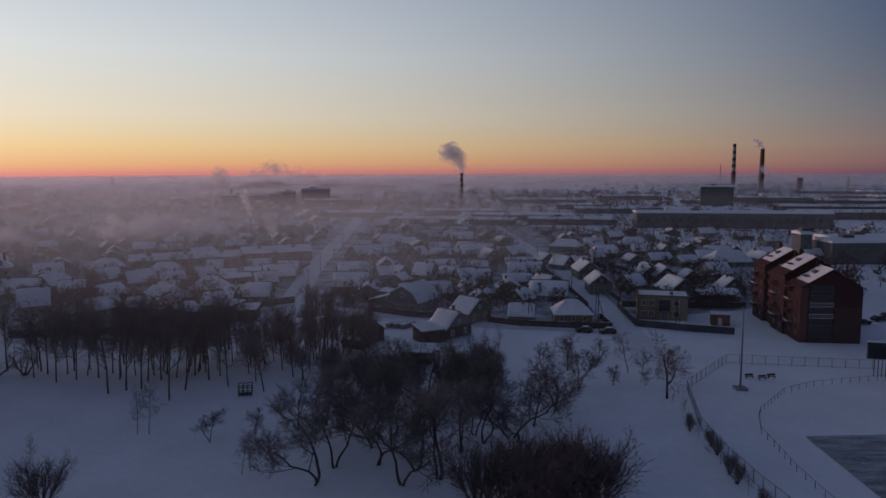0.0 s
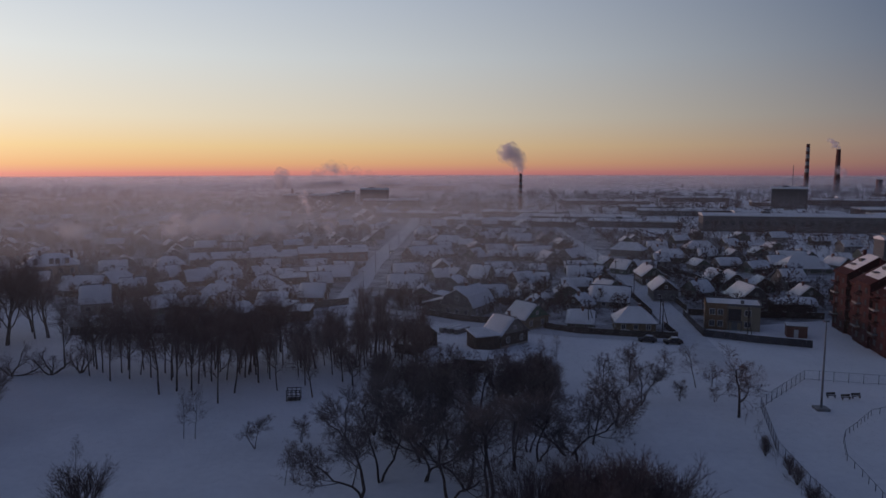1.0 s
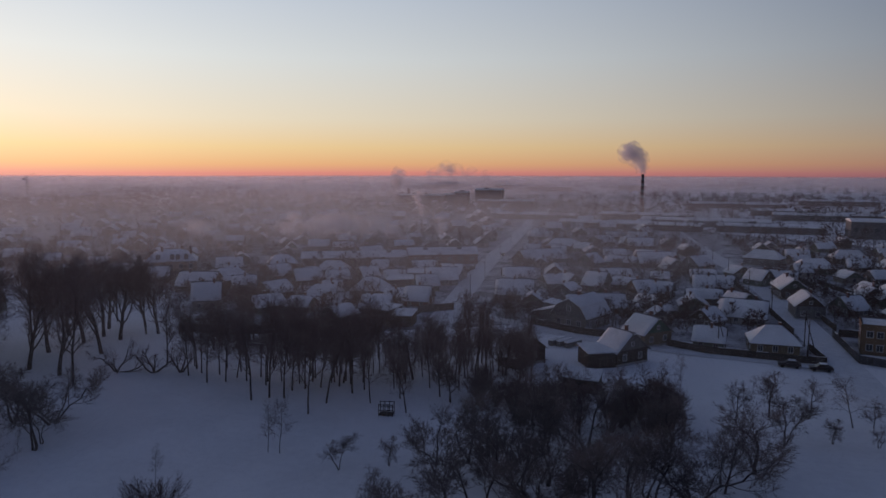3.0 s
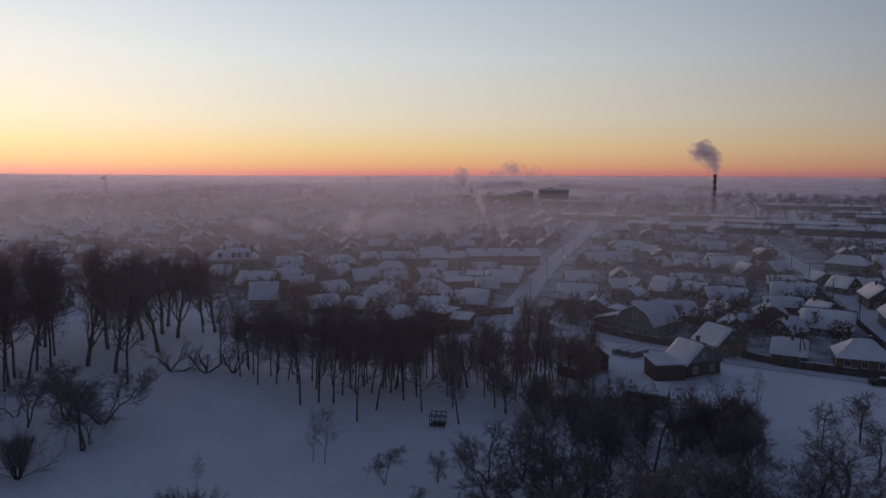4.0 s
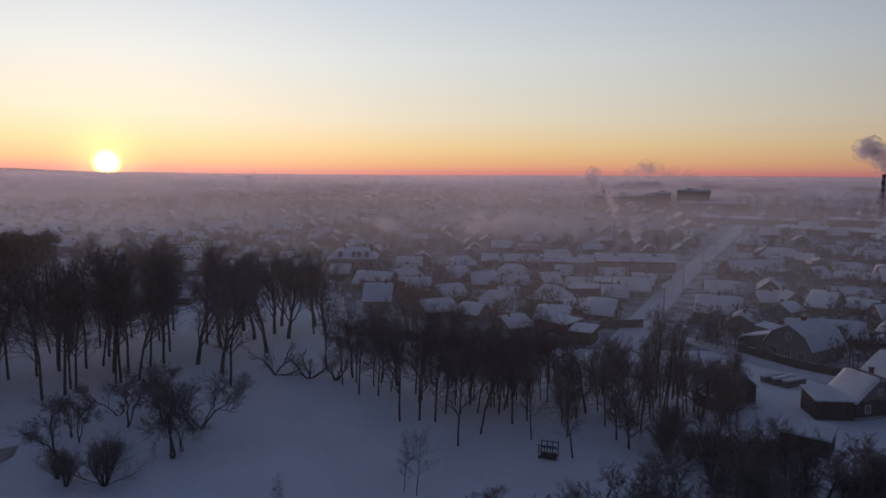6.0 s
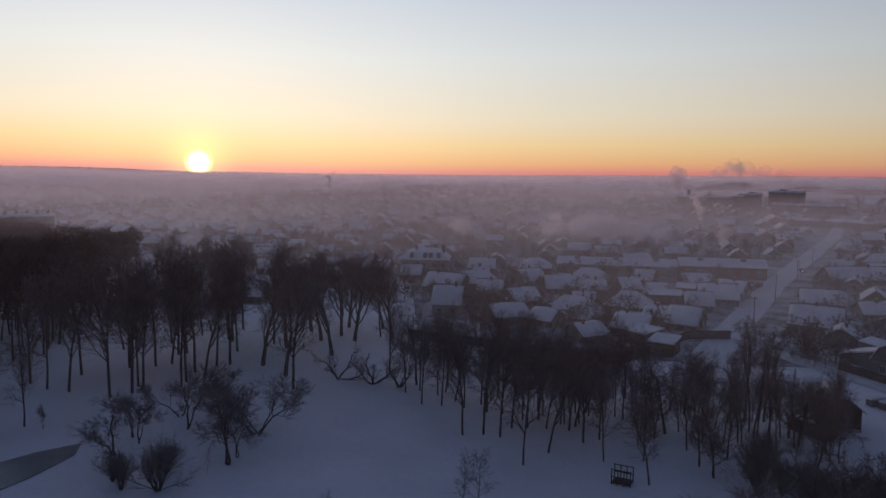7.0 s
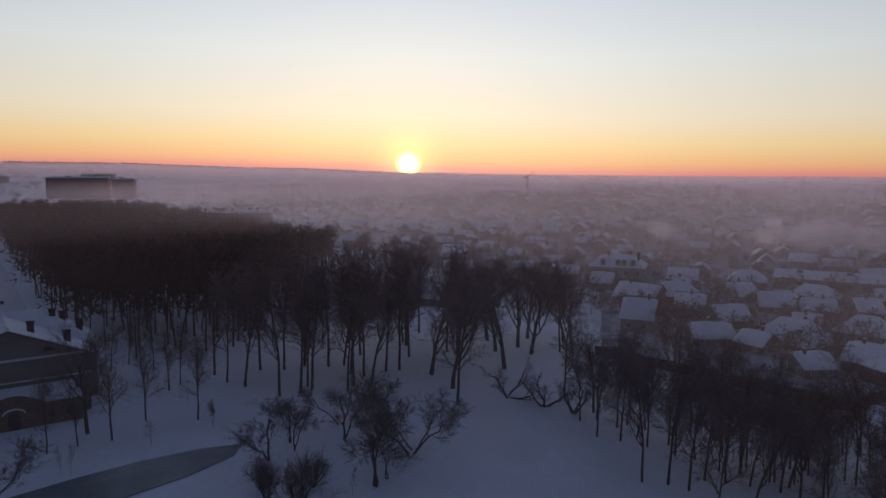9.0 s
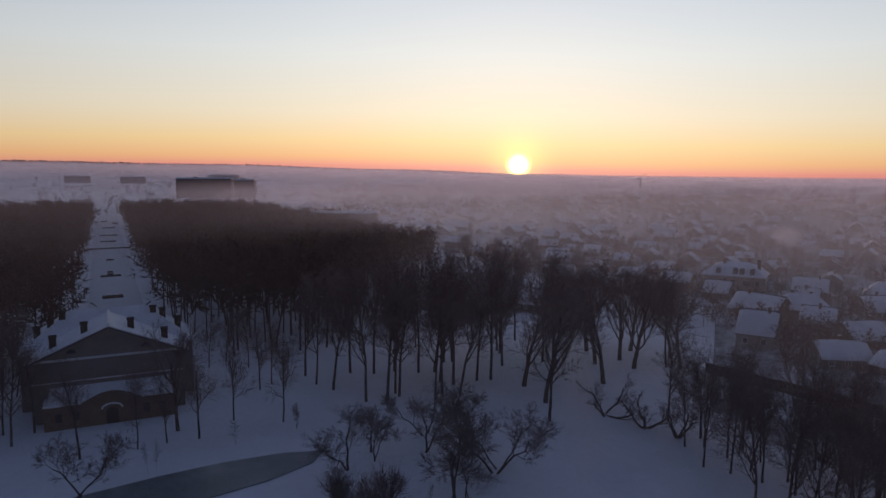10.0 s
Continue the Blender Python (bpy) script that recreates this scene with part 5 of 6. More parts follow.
# ---- the house with the mansard gable and its lean-to ----
def mansard_house():
    W, L = 10.5, 12
    h = thing("house", "large grey brick house with a snowy mansard roof and lean-to", "house", pose(-9.0, 203.5, 0, 0, 0, 62))
    prof = [(-W / 2, 3.2), (-W / 2 + 1.6, 5.9), (0, 7.8), (W / 2 - 1.6, 5.9), (W / 2, 3.2)]
    part("wall", Shape().prism([(-W / 2, -0.4), (W / 2, -0.4)] + prof[::-1], -L / 2, L / 2), WALLS["timber"][3], h)
    part("gable", Shape().prism(prof[::-1], -L / 2 - 0.05, -L / 2 - 0.004), WALLS["timber"][1], h, "grey boarded gable")
    for name, a, bb, ma in (("roof", 0.02, 0.14, SHEET), ("roof_snow", 0.141, 0.42, ROOF_SNOW)):
        o = 0.5 if name == "roof" else 0.42
        outer = [(y * (1 + 0.06 * (abs(y) > 4)), z - 0.25 * (abs(y) > 4)) for y, z in prof]
        part(name, Shape().prism([(y, z + a) for y, z in outer] + [(y, z + bb) for y, z in outer[::-1]], -L / 2 - o, L / 2 + o), ma, h)
    chimney_part(h, 0.5, 0.8, 6.5, 9.0, 0.8)
    for y in (-3, 0, 3):
        window_parts(h, -L / 2, y, 1.7, 1.1, 1.3, -90)
    window_parts(h, -L / 2 - 0.05, 0, 5.4, 1.1, 1.2, -90)
    for x in (-4, -1, 2, 5):
        window_parts(h, x, -W / 2, 1.7, 1.0, 1.2, 0)
    part("lean_to", Shape().prism([(W / 2, -0.3), (W / 2 + 7, -0.3), (W / 2 + 7, 2.7), (W / 2, 4.6)], -L / 2 + 0.5, L / 2 - 3), WALLS["timber"][1], h)
    part("lean_to_roof", Shape().prism([(W / 2 + 0.06, 4.65), (W / 2 + 7.5, 2.6), (W / 2 + 7.5, 2.95), (W / 2 + 0.06, 5.0)], -L / 2, L / 2 - 2.6), ROOF_SNOW, h)


mansard_house()
shed(-5.5, 148.1, -8, 6.5, 5.0, 3.0, "timber")
shed(-20.4, 160.6, -25, 5.5, 4.5, 2.6, "timber")
shed(-3.5, 166.0, 25, 6.0, 6.0, 3.6, "timber")
for k in range(3):
    st = thing("timber_stack", "long stack of blue-grey boards under snow", "timber stack", pose(-13.2 + 1.9 * k, 181.5 - 0.7 * k, 0, 0, 0, 55), "timber stacks in the yard")
    part("boards", Shape().box(-2.6, -0.6, 0, 2.6, 0.6, 1.2), WALLS["timber"][1], st)
    part("snow", Shape().prism([(-0.62, 1.2), (0.62, 1.2), (0.5, 1.5), (-0.5, 1.5)], -2.65, 2.65), ROOF_SNOW, st)


# greenhouses: tunnels of pale film
def greenhouse(x, y, a, L, R):
    g = thing("greenhouse", "rounded film greenhouse half buried in snow", "greenhouse", pose(x, y, 0, 0, 0, a))
    arc = [(R * math.cos(math.pi * i / 10), R * 1.1 * math.sin(math.pi * i / 10) - 0.1) for i in range(11)]
    part("cover", Shape().prism(arc, -L / 2, L / 2), mat("film", (0.5, 0.52, 0.54), (0.65, 0.67, 0.68), 0.8, 0.4, 0.1), g)
    part("snow", Shape().prism([(y * 0.7, z + 0.06) for y, z in arc[2:9]], -L / 2 + 0.1, L / 2 - 0.1), ROOF_SNOW, g)
    rim = Shape()
    for (y0, z0), (y1, z1) in zip(arc, arc[1:]):
        rim.tube((-L / 2 - 0.03, y0, z0), (-L / 2 - 0.03, y1, z1), 0.05, 0.05, 4)
    part("hoop", rim, WHITE, g)


greenhouse(6.2, 226.0, 80, 6, 1.9)
greenhouse(13.5, 223.0, 80, 9, 2.3)


# ---- the long brick shed and its pale neighbour by the street ----
def long_hall(name, label, ax, ay, bx, by, depth, eave, rise, wall_mat, vents=2):
    L = math.hypot(bx - ax, by - ay)
    a = math.atan2(by - ay, bx - ax)
    h = thing(name, label, "hall", pose(ax, ay, 0, 0, 0, math.degrees(a)))
    part("wall", Shape().add(*prism_x([(0, -0.4), (depth, -0.4), (depth, eave), (depth / 2, eave + rise - 0.1), (0, eave)], 0, L)), wall_mat, h)
    o = 0.5
    k = rise / (depth / 2)
    for nm, z0, z1, ma, e in (("roof", -0.02, 0.1, SHEET, 0.0), ("roof_snow", 0.101, 0.36, ROOF_SNOW, 0.06)):
        part(nm, Shape().prism([(-o + e, eave - o * k + z0), (depth / 2, eave + rise + z0), (depth + o - e, eave - o * k + z0), (depth + o - e, eave - o * k + z1), (depth / 2, eave + rise + z1), (-o + e, eave - o * k + z1)], -o + e, L + o - e), ma, h)
    n = int(L / 4.5)
    for i in range(n):
        window_parts(h, (i + 0.5) * L / n, 0, eave * 0.55, 1.6, 1.3, 0)
    for i in range(vents):
        x = (i + 0.5) * L / vents
        part("roof_vent", Shape().prism([(depth * 0.32, eave + rise * 0.5), (depth * 0.42, eave + rise * 0.7), (depth * 0.40, eave + rise * 0.7 + 1.0), (depth * 0.30, eave + rise * 0.5 + 0.8)], x - 1.0, x + 1.0), SHEET, h)
    return h


def prism_x(outline, x0, x1):
    s = Shape().prism(outline, x0, x1)
    return s.v, s.f


long_hall("brick_hall", "long low red-brick hall with a snowy roof", -88, 303.3, -59.9, 314.9, 12, 4.4, 2.2, BRICK, 2)
long_hall("pale_hall", "long low pale hall with a snowy roof", -130, 285.5, -89, 302.8, 12, 3.6, 2.0, WALLS["plaster"][0], 3)


# ---- the villa with dormers ----
def villa():
    v = thing("villa", "two-storey plastered villa with a snowy dormered mansard roof", "house", pose(-165.5, 247, 0, 0, 0, 32))
    part("wall", Shape().box(-9, -6, -0.4, 9, 6, 6.8), mat("pinkish_plaster", (0.34, 0.27, 0.22), (0.42, 0.34, 0.28), 0.6, 0.9, 0.15), v)
    part("cornice", Shape().box(-9.5, -6.5, 6.8, 9.5, 6.5, 7.05), WHITE, v)
    pts = [(-9.4, -6.4, 7.05), (9.4, -6.4, 7.05), (9.4, 6.4, 7.05), (-9.4, 6.4, 7.05), (-6.5, -3.4, 9.6), (6.5, -3.4, 9.6), (6.5, 3.4, 9.6), (-6.5, 3.4, 9.6), (-3.5, 0, 10.9), (3.5, 0, 10.9)]
    part("roof_snow", Shape().add(pts, [(0, 1, 5, 4), (1, 2, 6, 5), (2, 3, 7, 6), (3, 0, 4, 7), (4, 5, 9, 8), (5, 6, 9), (6, 7, 8, 9), (7, 4, 8)]), ROOF_SNOW, v)
    for x in (-4.5, 0.5, 2.5, 5.5):
        d = part("dormer", Shape().prism([(-6.0, 7.6), (-3.4, 7.6), (-3.4, 9.4), (-5.4, 9.2)], x - 0.7, x + 0.7), SHEET, v)
    for x, y in ((-3.2, -1.2), (3.8, 1.0), (7.0, -2.0)):
        chimney_part(v, x, y, 8.0, 12.2, 0.9)
    for f in range(2):
        for i in range(5):
            window_parts(v, -7 + 3.5 * i, -6, 1.9 + 3.1 * f, 1.2, 1.6, 0)
        for i in range(3):
            window_parts(v, 9, -3.5 + 3.5 * i, 1.9 + 3.1 * f, 1.2, 1.6, 90)
            window_parts(v, -9, -3.5 + 3.5 * i, 1.9 + 3.1 * f, 1.2, 1.6, -90)


villa()


# ---- the manor at the head of the avenue ----
def manor():
    plaster = mat("manor_plaster", (0.16, 0.14, 0.132), (0.22, 0.195, 0.183), 0.5, 0.9, 0.2)
    ochre = mat("manor_ochre_plaster", (0.15, 0.105, 0.075), (0.20, 0.145, 0.10), 0.5, 0.9, 0.2)
    m = thing("manor_house", "old plastered manor with a snowy pedimented roof and chimneys", "manor house", pose(-136.2, 63.5, 0, 0, 0, 88))
    # local: x runs along the front, -y towards the lawn
    part("wall", Shape().add(*prism_y([(-11.3, -0.4), (11.3, -0.4), (11.3, 10.0), (0, 14.8), (-11.3, 10.0)], 0, 15)), plaster, m)
    part("wing_wall", Shape().box(-13.5, 7.5, -0.4, 13.5, 20, 9.6), plaster, m)
    part("cornice", Shape().box(-11.5, -0.25, 9.8, 11.5, -0.004, 10.15).box(-11.5, -0.18, 6.3, 11.5, -0.004, 6.5), WHITE, m, "pale cornice")
    # front roof and the crossing hipped roof behind
    for sx in (-1, 1):
        pts = [(0, -0.7, 15.1), (sx * 12.1, -0.7, 9.9), (sx * 12.1, 12, 9.9), (0, 12, 15.1)]
        low = [(x, y, z - 0.35) for x, y, z in pts]
        part("roof_snow", Shape().add(pts + low, [(0, 1, 2, 3), (7, 6, 5, 4), (0, 4, 5, 1), (1, 5, 6, 2), (2, 6, 7, 3), (3, 7, 4, 0)]), ROOF_SNOW, m)
        part("verge", Shape().add([(0, -0.75, 14.9), (sx * 12.2, -0.75, 9.65), (sx * 12.2, -0.75, 9.35), (0, -0.75, 14.6), (0, -0.4, 14.9), (sx * 12.2, -0.4, 9.65), (sx * 12.2, -0.4, 9.35), (0, -0.4, 14.6)], [(0, 1, 2, 3), (7, 6, 5, 4), (0, 4, 5, 1), (3, 2, 6, 7), (1, 5, 6, 2)]), SHEET, m)
    hip = [(-14.0, 6.6, 9.6), (14.0, 6.6, 9.6), (14.0, 20.6, 9.6), (-14.0, 20.6, 9.6), (-6, 13.6, 15.5), (6, 13.6, 15.5)]
    part("hip_roof_snow", Shape().add(hip, [(3, 2, 1, 0), (0, 1, 5, 4), (1, 2, 5), (2, 3, 4, 5), (3, 0, 4)]), ROOF_SNOW, m)
    for x, y, z in ((-8.2, 3, 13.4), (-3.6, 3.2, 15.2), (3.4, 3.2, 15.3), (8.6, 3.2, 13.2), (-11, 11, 13.5), (-9, 12, 14.4), (-7.2, 12.5, 15.6), (7.4, 12.5, 15.4), (9.0, 12.8, 14.8), (11.4, 11, 13.4)):
        stack = part("chimney", Shape().box(x - 0.5, y - 0.5, z - 3.4, x + 0.5, y + 0.5, z).box(x - 0.6, y - 0.6, z - 0.25, x + 0.6, y + 0.6, z), WALLS["dark"][0], m, "dark sooty chimney")
    for x in (-5.5, 5.5):
        part("lunette", Shape().add(*disc_y(x, 10.9, 0.75, -0.06)), PANE, m, "round attic window")
    for y in (3, 6.0):
        for z in (2.5, 7.5):
            window_parts(m, 11.3, y, z, 1.2, 1.7, 90)
            window_parts(m, -11.3, y, z, 1.2, 1.7, -90)
    # the low front range with a curved parapet and an arched door
    part("front_range", Shape().box(-9.5, -4.2, -0.4, 9.5, -0.004, 3.7), ochre, m)
    arch = [(-4.2 + 8.4 * i / 12, 3.7 + 1.5 * math.sin(math.pi * i / 12)) for i in range(13)]
    part("parapet", Shape().add(*prism_y(arch, -4.3, -3.7)), ochre, m, "curved parapet")
    part("range_snow", Shape().box(-9.6, -4.3, 3.7, -4.3, -0.05, 4.0).box(4.3, -4.3, 3.7, 9.6, -0.05, 4.0).box(-4.3, -3.6, 3.7, 4.3, -0.05, 4.0), ROOF_SNOW, m)
    part("door", Shape().add(*prism_y([(-0.9, 0), (0.9, 0), (0.9, 2.0), (0.5, 2.5), (0, 2.65), (-0.5, 2.5), (-0.9, 2.0)], -4.26, -4.205)), FENCE, m, "dark arched door")
    for x in (-7.5, -5, 5, 7.5):
        part("window", Shape().box(x - 0.45, -4.23, 1.2, x + 0.45, -4.204, 2.6), PANE, m, "small dark window")
    part("upper_snow", Shape().prism([(-3.9, 4.001), (-0.01, 4.001), (-0.01, 5.6), (-0.3, 5.6)], -8.9, 8.9), ROOF_SNOW, m, "snow on the lean-to roof")
    part("door_hood", Shape().add(*prism_y([(1.6 * math.cos(math.pi * i / 8), 2.5 + 0.9 * math.sin(math.pi * i / 8)) for i in range(9)] + [(1.35 * math.cos(math.pi * i / 8), 2.5 + 0.7 * math.sin(math.pi * i / 8)) for i in range(8, -1, -1)], -4.5, -4.203)), ROOF_SNOW, m, "snowy arched hood")
    part("ridge_snow", Shape().tube((0, -0.6, 15.2), (0, 11, 15.3), 0.3, 0.3, 6), ROOF_SNOW, m)


def prism_y(outline, y0, y1):
    """An outline of (x, z), drawn along y."""
    n = len(outline)
    p = [(x, y0, z) for x, z in outline] + [(x, y1, z) for x, z in outline]
    return p, [tuple(range(n)), tuple(range(2 * n - 1, n - 1, -1))] + [(i, n + i, n + (i + 1) % n, (i + 1) % n) for i in range(n)]


def disc_y(x, z, r, y):
    return prism_y([(x + r * math.cos(math.pi * i / 8), z + r * math.sin(math.pi * i / 8) * 0.9) for i in range(9)], y, y + 0.05)


manor()

# the avenue: clipped hedges and beds in the snow
HEDGE = mat("hedge", (0.025, 0.022, 0.018), (0.06, 0.05, 0.04), 3.0, 0.95, 0.5)


def bed(x, y, lx, ly, h):
    s = Shape()
    n = max(4, int(ly / 1.5))
    for i in range(n):
        a, b, q = y - ly / 2 + ly * i / n, y - ly / 2 + ly * (i + 1) / n, 0.06 * ((i * 7) % 3)
        s.add([(x - lx / 2 - q, a, -0.1), (x + lx / 2 + q, a, -0.1), (x + lx / 2 + q, b, -0.1), (x - lx / 2 - q, b, -0.1), (x - lx / 2.6, a, h + q), (x + lx / 2.6, a, h + q), (x + lx / 2.6, b, h - q), (x - lx / 2.6, b, h - q)], [(4, 5, 6, 7), (0, 1, 5, 4), (1, 2, 6, 5), (2, 3, 7, 6), (3, 0, 4, 7)])
    ob = new("hedge", s.mesh("hedge", HEDGE))
    tagged(ob, "low clipped hedge in the snowy avenue", "hedge", "hedges of the avenue")


for x, y, lx, ly in ((-252, 68.4, 4.5, 6), (-300, 69.8, 1.6, 7), (-304, 69.8, 3.0, 2.2), (-311, 70, 1.6, 2), (-352, 71.5, 2.0, 3.0), (-402, 73, 2.2, 20), (-440, 74, 2.5, 8), (-480, 76, 2.5, 10), (-540, 78, 3, 8), (-585, 84, 5, 4), (-608, 77, 6, 4)):
    bed(x, y, lx * 0.7, ly, 0.7)
road("road_4", [(-152, 66), (-252, 69), (-400, 73), (-600, 79), (-820, 89)], 15, "wide snowy avenue between the woods")


# ---- the frozen pond ----
def pond():
    pts = [(-105.8, 89.6), (-107.6, 84), (-108.2, 76), (-107.6, 68), (-106.0, 58), (-102.5, 49), (-98, 44), (-95.0, 52), (-96.4, 62), (-98.0, 72), (-99.6, 80), (-102.4, 87.0)]
    s = Shape().slab(pts, 0.02, 0.075)
    structure("water", s, mat("grey_ice", (0.10, 0.11, 0.125), (0.20, 0.21, 0.225), 0.25, 0.35, 0.05, 0.5, 0.0), "frozen pond of dark grey ice", "pond")


pond()


# ---- the stadium ----
def mesh_fence(points, height, bay, label, rails=(0.1, 0.98), wires=6):
    x0, y0 = points[0]
    f = thing("fence", label, "fence", pose(x0, y0, 0))
    points = [(x - x0, y - y0) for x, y in points]
    post = Shape().tube((0, 0, -0.3), (0, 0, height), 0.055, 0.055, 6).mesh("post", STEEL)
    for (ax, ay), (bx, by) in zip(points, points[1:]):
        d = math.hypot(bx - ax, by - ay)
        k = max(1, round(d / bay))
        a = math.degrees(math.atan2(by - ay, bx - ax))
        for i in range(k):
            part("post", post, None, f, m=pose(ax + (bx - ax) * i / k, ay + (by - ay) * i / k, 0))
        s = Shape()
        for q in rails:
            s.tube((0, 0, height * q), (d, 0, height * q), 0.035, 0.035, 4)
        for i in range(int(d / 0.35) if wires else 0):
            s.tube((i * 0.35, 0, height * rails[0]), (i * 0.35, 0, height * rails[-1]), 0.008, 0.008, 3, False)
        part("mesh", s, STEEL, f, m=pose(ax, ay, 0, 0, 0, a))


mesh_fence([(125, 134.5), (91.8, 140), (60.8, 145.4), (46.1, 127.6), (41.4, 107.6), (41.0, 96), (41.5, 86.1), (43.5, 70), (46, 50)], 2.0, 2.7, "dark steel mesh fence round the stadium")
mesh_fence([(120, 139), (104, 137), (87.6, 133.5), (71.3, 129.8), (63.5, 125.5), (58.4, 119.6), (54.6, 115.5), (53.0, 112.6), (50.4, 106), (49.9, 100.7), (48.9, 92), (48.7, 84.4), (49, 70), (50, 55)], 1.0, 2.2, "low steel rail along the running track", (0.95,), 0)
turf = mat("winter_turf", (0.14, 0.145, 0.15), (0.5, 0.51, 0.53), 0.4, 0.95, 0.4, 0.1, 0.0, stretch=(0.35, 1.6, 1))
structure("pitch", Shape().slab([(56.6, 104.4), (112, 107), (111, 50), (54.2, 50)], 0.02, 0.07), turf, "football pitch of dark frozen turf under thin snow", "pitch")


def floodlight(x, y):
    p = thing("light_pole", "tall slim grey light pole on a concrete base", "light pole", pose(x, y, 0))
    part("base", Shape().box(-1.1, -1.1, -0.2, 1.1, 1.1, 0.35), CONCRETE, p)
    part("pole", Shape().tube((0, 0, 0.35), (0, 0, 8), 0.2, 0.16, 8).tube((0, 0, 8), (0, 0, 15.6), 0.16, 0.10, 8), STEEL, p)
    part("lamp", Shape().box(-0.5, -0.15, 15.5, 0.5, 0.15, 15.8), STEEL, p)


floodlight(56.4, 128.0)


def scoreboard():
    s = thing("scoreboard", "dark scoreboard raised on steel legs", "scoreboard", pose(87.5, 135.5, 0, 0, 0, -14))
    part("board", Shape().box(-2.4, -0.4, 3.6, 5.2, 0.4, 7.0), mat("black_panel", (0.02, 0.02, 0.025), (0.04, 0.04, 0.05), 1, 0.5, 0.0), s)
    part("snow", Shape().box(-2.4, -0.4, 7.0, 5.2, 0.4, 7.2), ROOF_SNOW, s)
    for x in (-1.0, -0.3, 0.4, 1.1, 3.4, 4.1):
        part("leg", Shape().tube((x, 0, -0.2), (x, 0, 3.6), 0.09, 0.09, 6), STEEL, s)


scoreboard()
for k in range(3):
    b = thing("bench", "simple park bench half covered by snow", "bench", pose(61.0 + 2.2 * k, 134.5 - 0.9 * (k % 2), 0, 0, 0, 12), "benches at the stadium")
    part("seat", Shape().box(-0.9, -0.2, 0.42, 0.9, 0.2, 0.48), FENCE, b)
    part("backrest", Shape().box(-0.9, 0.2, 0.55, 0.9, 0.25, 0.95), FENCE, b)
    for x in (-0.7, 0.7):
        part("leg", Shape().box(x - 0.05, -0.18, 0, x + 0.05, 0.18, 0.42), STEEL, b)
r = random.Random(12)
for k in range(17):
    tree("bush" if k % 3 else "birch", 39.8 + r.uniform(-0.8, 0.8) + 0.05 * abs(k - 8), 113 - 3.1 * k, r.uniform(2.4, 4.2), 0, 0.8)


# the small timber cage on the lawn
def lawn_cage():
    c = thing("animal_cage", "small grey timber cage standing on the snow", "cage", pose(-37.0, 125.8, 0, 0, 0, 10))
    for x in (-1.2, -0.4, 0.4, 1.2):
        for y in (-0.9, 0.9):
            part("post", Shape().box(x - 0.06, y - 0.06, -0.2, x + 0.06, y + 0.06, 2.0), FENCE, c)
    part("rail", Shape().box(-1.3, -0.95, 1.85, 1.3, -0.85, 1.95).box(-1.3, 0.85, 1.85, 1.3, 0.95, 1.95).box(-1.3, -0.95, 0.9, 1.3, -0.85, 1.0).box(-1.3, 0.85, 0.9, 1.3, 0.95, 1.0), FENCE, c)
    part("floor_boards", Shape().box(-1.2, -0.85, 0.05, 1.2, 0.85, 0.15), FENCE, c)


lawn_cage()


# ---- parked cars ----
def car(x, y, a, label, lit=False):
    c = thing("car", label, "car", pose(x, y, 0, 0, 0, a), "cars")
    paint = mat("car_paint", (0.012, 0.013, 0.018), (0.03, 0.03, 0.038), 0.6, 0.35, 0.0, 0.5)
    body = [(-2.2, 0.35), (2.2, 0.35), (2.25, 0.75), (1.9, 0.92), (0.95, 1.0), (-1.75, 1.05), (-2.2, 0.9)]
    part("body", Shape().add(*prism_y(body, -0.88, 0.88)), paint, c)
    cabin = [(1.0, 0.98), (0.35, 1.5), (-1.2, 1.52), (-1.95, 1.03)]
    part("cabin", Shape().add(*prism_y(cabin[::-1], -0.76, 0.76)), PANE, c, "dark glazed cabin")
    part("snow", Shape().box(-1.15, -0.7, 1.525, 0.3, 0.7, 1.62), ROOF_SNOW, c, "snow on the roof")
    tyre = Shape().tube((0, -0.1, 0), (0, 0.1, 0), 0.33, 0.33, 12).mesh("wheel", mat("tyre", (0.012, 0.012, 0.012), (0.03, 0.03, 0.03), 2, 0.9, 0.1))
    for wx in (-1.35, 1.4):
        for wy in (-0.85, 0.85):
            part("wheel", tyre, None, c, m=pose(wx, wy, 0.33))
    m = WHITE
    if lit:
        m, n, l, p = tree_of("headlight")
        p.inputs["Emission Color"].default_value, p.inputs["Emission Strength"].default_value = (1, 0.95, 0.85, 1), 5
    for y in (-0.62, 0.62):
        part("headlight", Shape().box(2.2, y - 0.13, 0.64, 2.28, y + 0.13, 0.80), m, c, "lit headlight" if lit else "")


car(41.7, 172.6, 176, "dark car parked on packed snow")
car(36.0, 174.0, 172, "dark car parked on packed snow")
car(-53.7, 345.0, -84, "dark car on the street with headlights on", True)
for x, y, a in ((112, 182, 10), (119, 186, 12), (124, 190, 15)):
    car(x, y, a, "dark car parked beside the apartment block")


